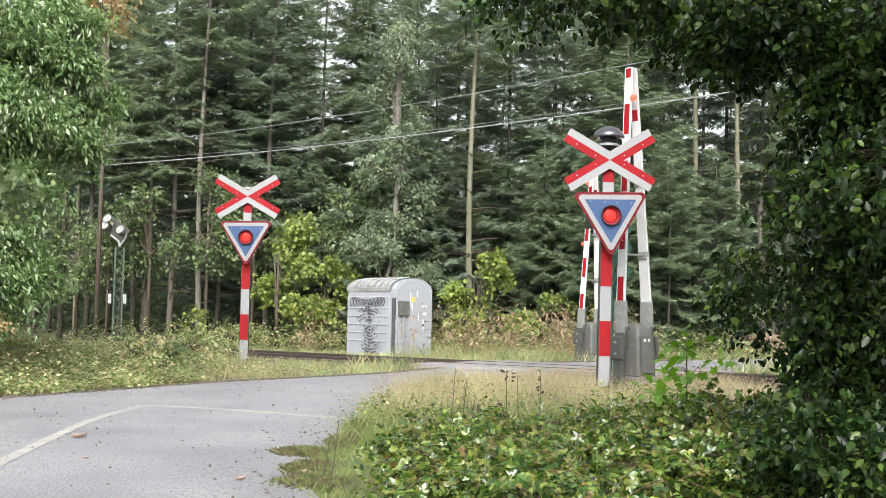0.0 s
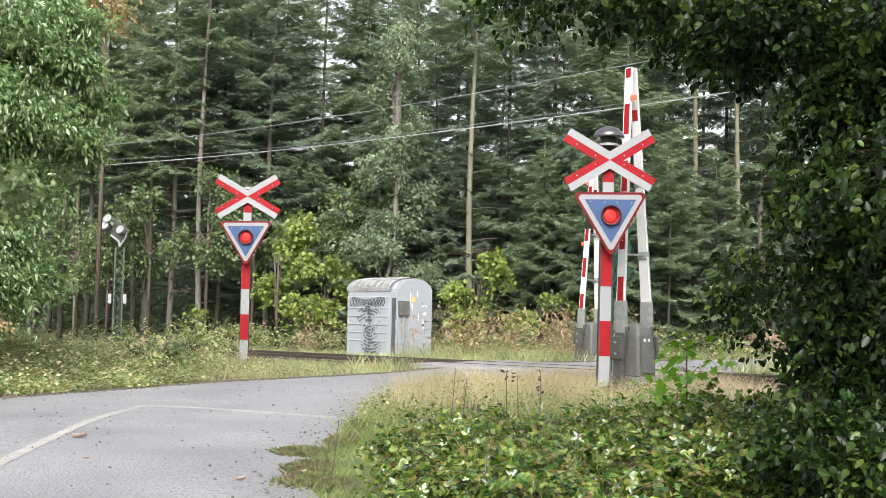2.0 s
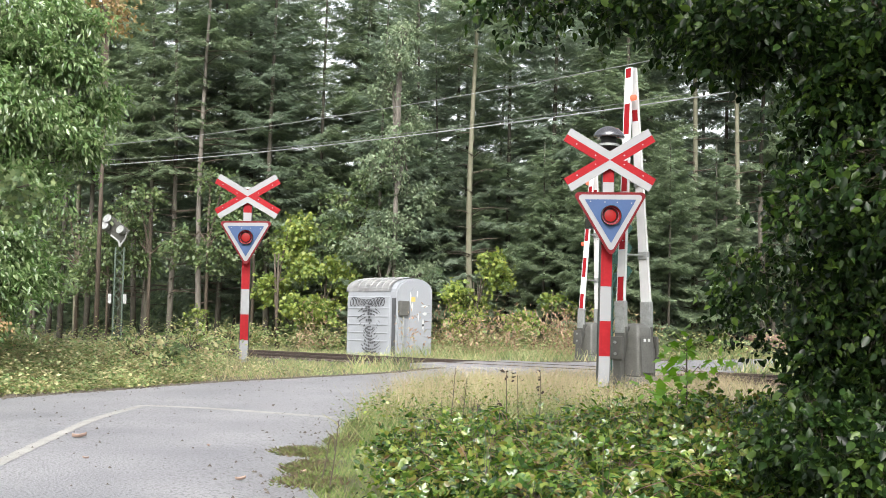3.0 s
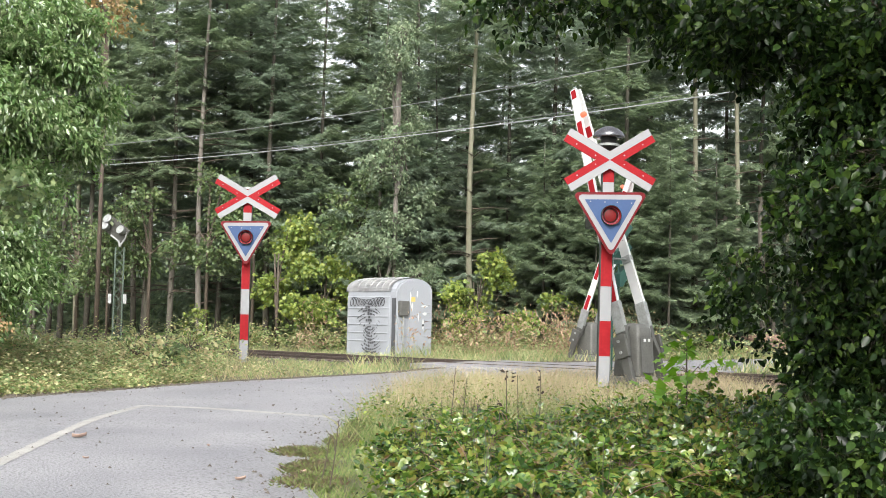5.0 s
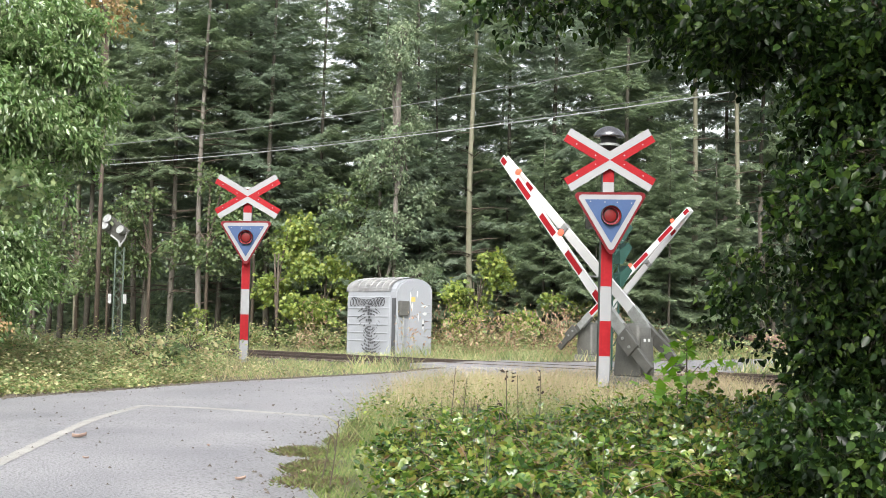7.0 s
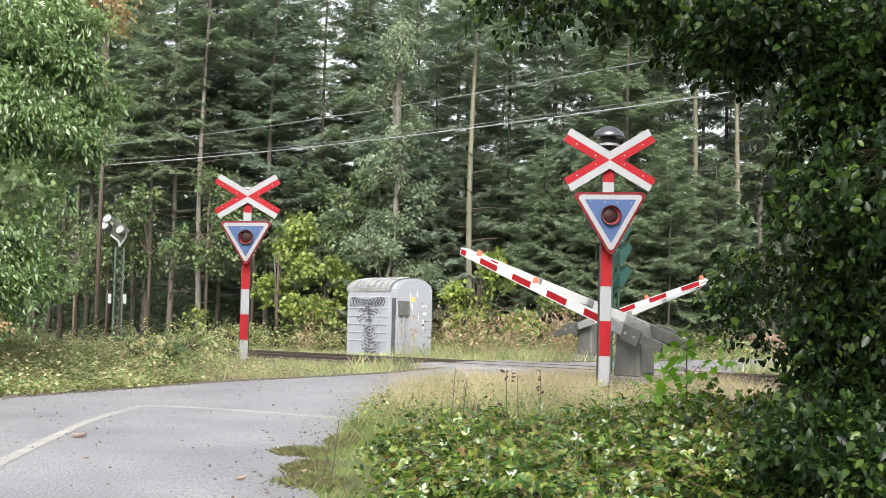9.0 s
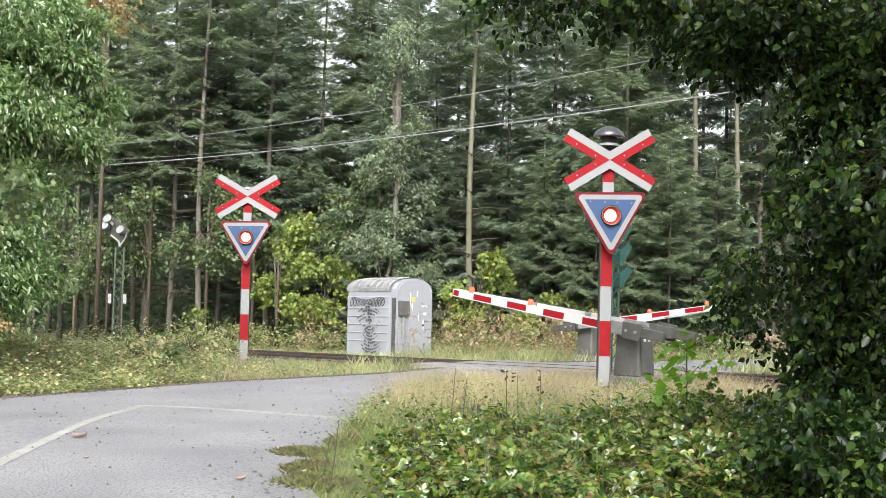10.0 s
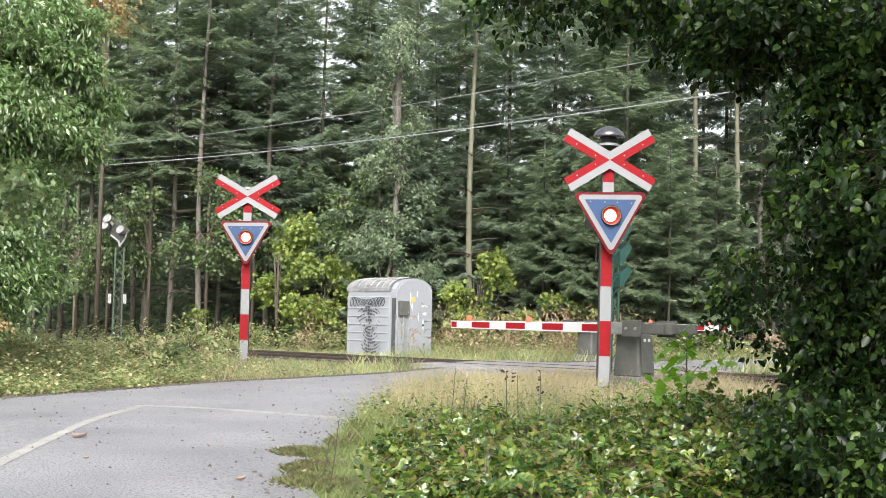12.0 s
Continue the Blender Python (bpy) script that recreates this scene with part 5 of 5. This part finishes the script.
for x, y, h in ((-0.70, 7.35, 0.44), (-0.78, 7.6, 0.3), (0.10, 11.4, 0.62), (0.22, 11.6, 0.52), (1.75, 8.6, 0.62), (2.05, 7.6, 0.5)):
    stalk = thing("bare_stalk", "thin dark bare stalk with side twigs", "weed", pose(x, y, 0), "bare stalks by the road")
    part("stem", tube([(0, 0, 0), (0.03, 0.01, h * 0.5), (0.05, 0, h)], [0.005, 0.004, 0.002], 5), TWIG, stalk)
    for k in range(4):
        z, a = h * (0.4 + 0.15 * k), k * 2.3 + x
        part("twig", tube([(0.02 + 0.006 * k, 0, z), (0.02 + 0.05 * math.cos(a), 0.05 * math.sin(a), z + 0.05), (0.02 + 0.08 * math.cos(a), 0.08 * math.sin(a), z + 0.06)], [0.0025, 0.002, 0.001], 4), TWIG, stalk)

# sycamore sapling
bl = [(0, 0, 0.88, 0.12, 0.10, 0.05, 1), (0.03, 0, 0.70, 0.18, 0.15, 0.07, 1.2), (-0.02, 0, 0.52, 0.20, 0.18, 0.08, 1.3), (0.02, 0, 0.34, 0.2, 0.18, 0.08, 1)]
bushy("sycamore_sapling", "bright green sycamore sapling among brambles", "sapling", pose(1.95, 9.0, 0), 0.9, bl, LOBED, 0.095, 130, SYCAMORE, droop=0.0, spray=3, wild=0.5, limb=0.5)

# verges
straw = clumped(36000, -1.0, 5.5, 12.0, 23.5, 0.9)
tufts("tall_grass", "fresh green grass mixed with straw before the signal", clumped(9000, -1.0, 3.2, 9.8, 14.0, 0.6), 0.30, 0.006, GRASS, 0.8)
tufts("dry_grass", "tall dry straw-coloured grass round the signal", straw, np.where((straw[:, 0] < 1.9) & (straw[:, 1] < 18.0), 0.50, 0.30), 0.0050, DRY, 0.7)
tufts("verge_grass", "short green grass along the road edge", clumped(60000, -1.2, 3.0, 6.0, 14, 0.5, -0.5), 0.085, 0.005, GRASS, 1.1)


def edge_rise(p):
    """Low by the road, tall away from it, in uneven drifts."""
    d = np.sqrt(((p[:, None] - L_XY[None, ::2]) ** 2).sum(2)).min(1)
    drift = 0.8 + 0.35 * np.sin(p[:, 0] * 2.3 + 1.3 * np.sin(p[:, 1] * 1.1)) * np.cos(p[:, 1] * 1.7)
    return np.clip(0.16 + d / 2.6, 0.16, 1.0) * drift


def near_track(p):
    return np.abs((p - np.array([TRACK_O.x, TRACK_O.y])) @ np.array([TRACK_V.x, TRACK_V.y]))


def off_hut(p, front=0.0):
    """Drops what would stand in the hut, or right before its walls."""
    r = p - np.array([PIVOT.x, PIVOT.y])
    a, b = r @ np.array([U.x, U.y]), r @ np.array([V.x, V.y])
    return p[~((a > 12.8) & (a < 15.7) & (b > 5.3 - front) & (b < 7.2))]


def herbs(name, label, p, height, leaf, size, per, material, rise=(-0.3, 0.6)):
    """Leafy herbs: at every point a stalk's worth of leaves up to its own height."""
    h = height * rng.uniform(0.4, 1.2, len(p))
    pos = np.repeat(np.column_stack([p, np.zeros(len(p))]), per, axis=0)
    hh = np.repeat(h, per)
    pos[:, 2] = hh * rng.uniform(0.08, 1.0, len(pos))
    pos[:, :2] += rng.normal(0, 0.09, (len(pos), 2))
    f = rand_dir(len(pos), *rise)
    u = rng.normal(0, 0.4, (len(pos), 3))
    u[:, 2] += 1
    return tagged(part(name, raw_mesh(name, *spread(*leaf, pos, f, u, size * rng.uniform(0.5, 1.3, len(pos))), material)), label, "weeds", kind="stuff")


p = off_track(clumped(60000, -14, 1.5, 11, 38, 1.1))
d = near_track(p)
tall = (d > 6.0) | (p[:, 0] < -7.5)
tufts("roadside_grass", "mixed green and straw grass on the verge", p[(d > 3.0) & tall], 0.40 * edge_rise(p[(d > 3.0) & tall]), 0.012, HERB, 0.9)
tufts("low_verge_grass", "low pale green and straw grass beside the signal", p[(d > 2.0) & ~tall], 0.18, 0.012, HERB, 0.9)
tufts("straw_grass", "wispy straw-coloured stems on the verge", q := clumped(9000, -11, -2.5, 14.5, 22, 0.6), 0.7 * edge_rise(q), 0.007, DRY, 0.6)
tufts("lineside_grass", "short grass beside the track", p[d <= 2.2], 0.05, 0.016, GRASS, 0.9)
p = off_track(clumped(40000, -2, 20, 24, 40, 1.0))
d = near_track(p)
p, d = off_hut(p[d > 2.6], 2.0), None
tufts("crossing_grass", "mixed grass beyond the crossing", p, 0.42, 0.018, HERB, 0.7)
p = clumped(5200, -10.5, -4.0, 14.5, 21, 0.9, -0.2)
herbs("verge_herbs", "tangled pale green herbs under the ash", p, 1.0 * edge_rise(p), SMALL, 0.062, 15, HERB)
p = off_track(clumped(5000, -11, -1.0, 18.5, 31, 0.9, 0.2))
p = p[near_track(p) > np.where(p[:, 0] > -7.5, 6.2, 2.6)]
herbs("verge_weeds", "low green and straw weeds on the verge", p, 0.5 * edge_rise(p), SMALL, 0.06, 11, HERB)
p = clumped(5200, -16, 16, 33.5, 42, 1.3, -0.1)
p = off_hut(p[near_track(p) > 3.2], 2.5)
herbs("wood_edge_weeds", "pale green weeds and brambles along the wood", p, 0.9, SMALL, 0.11, 13, HERB)
p = clumped(1100, -4.5, 6.5, 32.5, 37.0, 0.9, 0.1)
p = off_hut(p[near_track(p) > 2.6], 0.8)
herbs("fireweed_stand", "tall reddish-brown withered fireweed behind the track", p, 1.45, LONG, 0.14, 12, FIREWEED, (0.3, 1.0))
p = clumped(3600, -1.0, 3.5, 10.5, 16.5, 0.7, 0.2)
herbs("verge_seedlings", "small green weeds in the dry grass", p, 0.26, SMALL, 0.05, 6, BRAMBLE)

for name, line, cnt in (("road_moss", R_XY, 5200), ("edge_moss", L_XY, 3600)):
    i = rng.integers(8, 52, cnt)
    p = line[i] + rng.normal(0, 0.16, (cnt, 2)) + (line[i + 1] - line[i]) * rng.uniform(0, 1, (cnt, 1))
    tufts(name, "low moss and grass creeping over the road edge", p, 0.045, 0.012, MOSS, 1.3)

# tongues of moss and litter that creep out over the asphalt
for x, y, rx, ry, cnt in ((-1.12, 9.25, 0.20, 0.30, 1500), (-0.95, 8.3, 0.16, 0.40, 1300), (-0.86, 7.6, 0.22, 0.3, 900), (-0.86, 10.2, 0.14, 0.5, 1100), (-0.82, 11.6, 0.12, 0.7, 1100)):
    a, r = rng.uniform(0, math.tau, cnt), np.sqrt(rng.uniform(0, 1, cnt)) * (1 + 0.3 * np.sin(rng.integers(0, 3, cnt) + 5))
    p = np.column_stack([x + rx * r * np.cos(a), y + ry * r * np.sin(a)])
    tufts("road_moss", "moss and rotting litter creeping over the asphalt", p, 0.045, 0.014, MOSS, 1.8, z0=0.0)

n = 5200
i = rng.integers(6, 60, n)
p = L_XY[i] + (L_XY[i + 1] - L_XY[i]) * rng.uniform(0, 1, (n, 1)) + (R_XY[i] - L_XY[i]) * rng.normal(0.0, 0.022, (n, 1))
pos = np.column_stack([p, [max(0.0, road_z(x, y)) - 0.002 for x, y in p]])
tagged(part("edge_soil", raw_mesh("edge_soil", *spread(*GRIT, pos, rand_dir(n, -0.2, 0.2), np.tile([0, 0, 1.0], (n, 1)), 0.02 + 0.05 * rng.uniform(0, 1, n) ** 2), GRIT_DARK)),
       "dark crumbled soil and grit along the road edge", "soil", kind="stuff")

# undergrowth and far trees that close the wood
n = 26000
pos = np.column_stack([rng.uniform(-44, 44, n), rng.uniform(62, 92, n), 10 * rng.uniform(0, 1, n) ** 1.3])
tagged(part("far_wood", raw_mesh("far_wood", *spread(*SPRIG, pos, rand_dir(n, -0.6, 0.4), rand_dir(n, 0.2, 1), rng.uniform(0.9, 1.7, n)), NEEDLES)), "dark undergrowth deep in the wood", "undergrowth", kind="stuff")

for x0, x1, y0, y1, cnt in ((-9.5, -4.6, 17.5, 25, 22), (-14, -6, 33, 39, 22), (-8, 12, 36.5, 40, 34), (6, 16, 31, 37, 14)):
    for p in off_track(clumped(cnt, x0, x1, y0, y1, 1.3, -0.6)):
        if near_track(p[None])[0] < 3.4 or not len(off_hut(p[None], 3.0)):
            continue
        r, h = rng.uniform(0.5, 0.9), rng.uniform(0.35, 0.8)
        bushy("weed_clump", "tangled green and straw weeds on the verge", "weeds", pose(p[0], p[1], 0), h, [(0, 0, h * 0.55, r, r, h * 0.5, 1)], SMALL, 0.10, 420, HERB, "weeds on the verges", droop=0.1, spray=6)


# ---- what moves ----
def boom_pose(foot, axes, degrees):
    return Matrix.Translation(foot + Vector((0, 0, 1.0))) @ axes @ Matrix.Rotation(radians(-degrees), 4, "Y")


def motions():
    swing = [(0.0, 88.6), (3.3, 88.6), (3.55, 87.9), (3.8, 85.8), (4.3, 80.2), (4.8, 74.6), (5.0, 72.2), (5.5, 66.0), (6.0, 59.4), (6.5, 52.4), (7.0, 45.4), (7.5, 38.4), (8.0, 31.6),
             (8.5, 25.0), (9.0, 18.8), (9.5, 12.9), (10.0, 8.1), (10.5, 4.3), (11.0, 1.65), (11.5, 0.3), (12.0, 0.0)]
    walk(NEAR_BOOM, [(t, boom_pose(PIVOT, FACE, a)) for t, a in swing])
    walk(FAR_BOOM, [(t, boom_pose(FAR_FOOT, BACK, a - 3.0 * math.sin(math.pi * a / 88.6))) for t, a in swing])
    # the lantern turns a fresh face forward: white, orange, red, two embers, dark, every 0.96 s
    stages = [0.0, 0.39, 0.46, 0.66, 0.76, 0.88]
    keys = []
    for k in range(-1, 13):
        for i, s in enumerate(stages):
            a, t = k * 360.0 + i * 60.0, 0.385 + 0.96 * k + s
            t1 = 0.385 + 0.96 * k + (stages[i + 1] if i < 5 else 0.96)
            keys += [(t + 0.017, a), (t1 - 0.017, a)]
    keys = [q for q in keys if 0.0 < q[0] < 12.0]
    keys = [(0.0, keys[0][1])] + keys + [(12.0, keys[-1][1])]
    for _, drum in SIGNALS:
        rows, last = [], -1
        for t, a in keys:
            if frame(t) > last:
                rows.append((t, Matrix.Translation((0, -0.02, 2.875)) @ Matrix.Rotation(radians(-a), 4, "Z")))
                last = frame(t)
        walk(drum, rows)


motions()
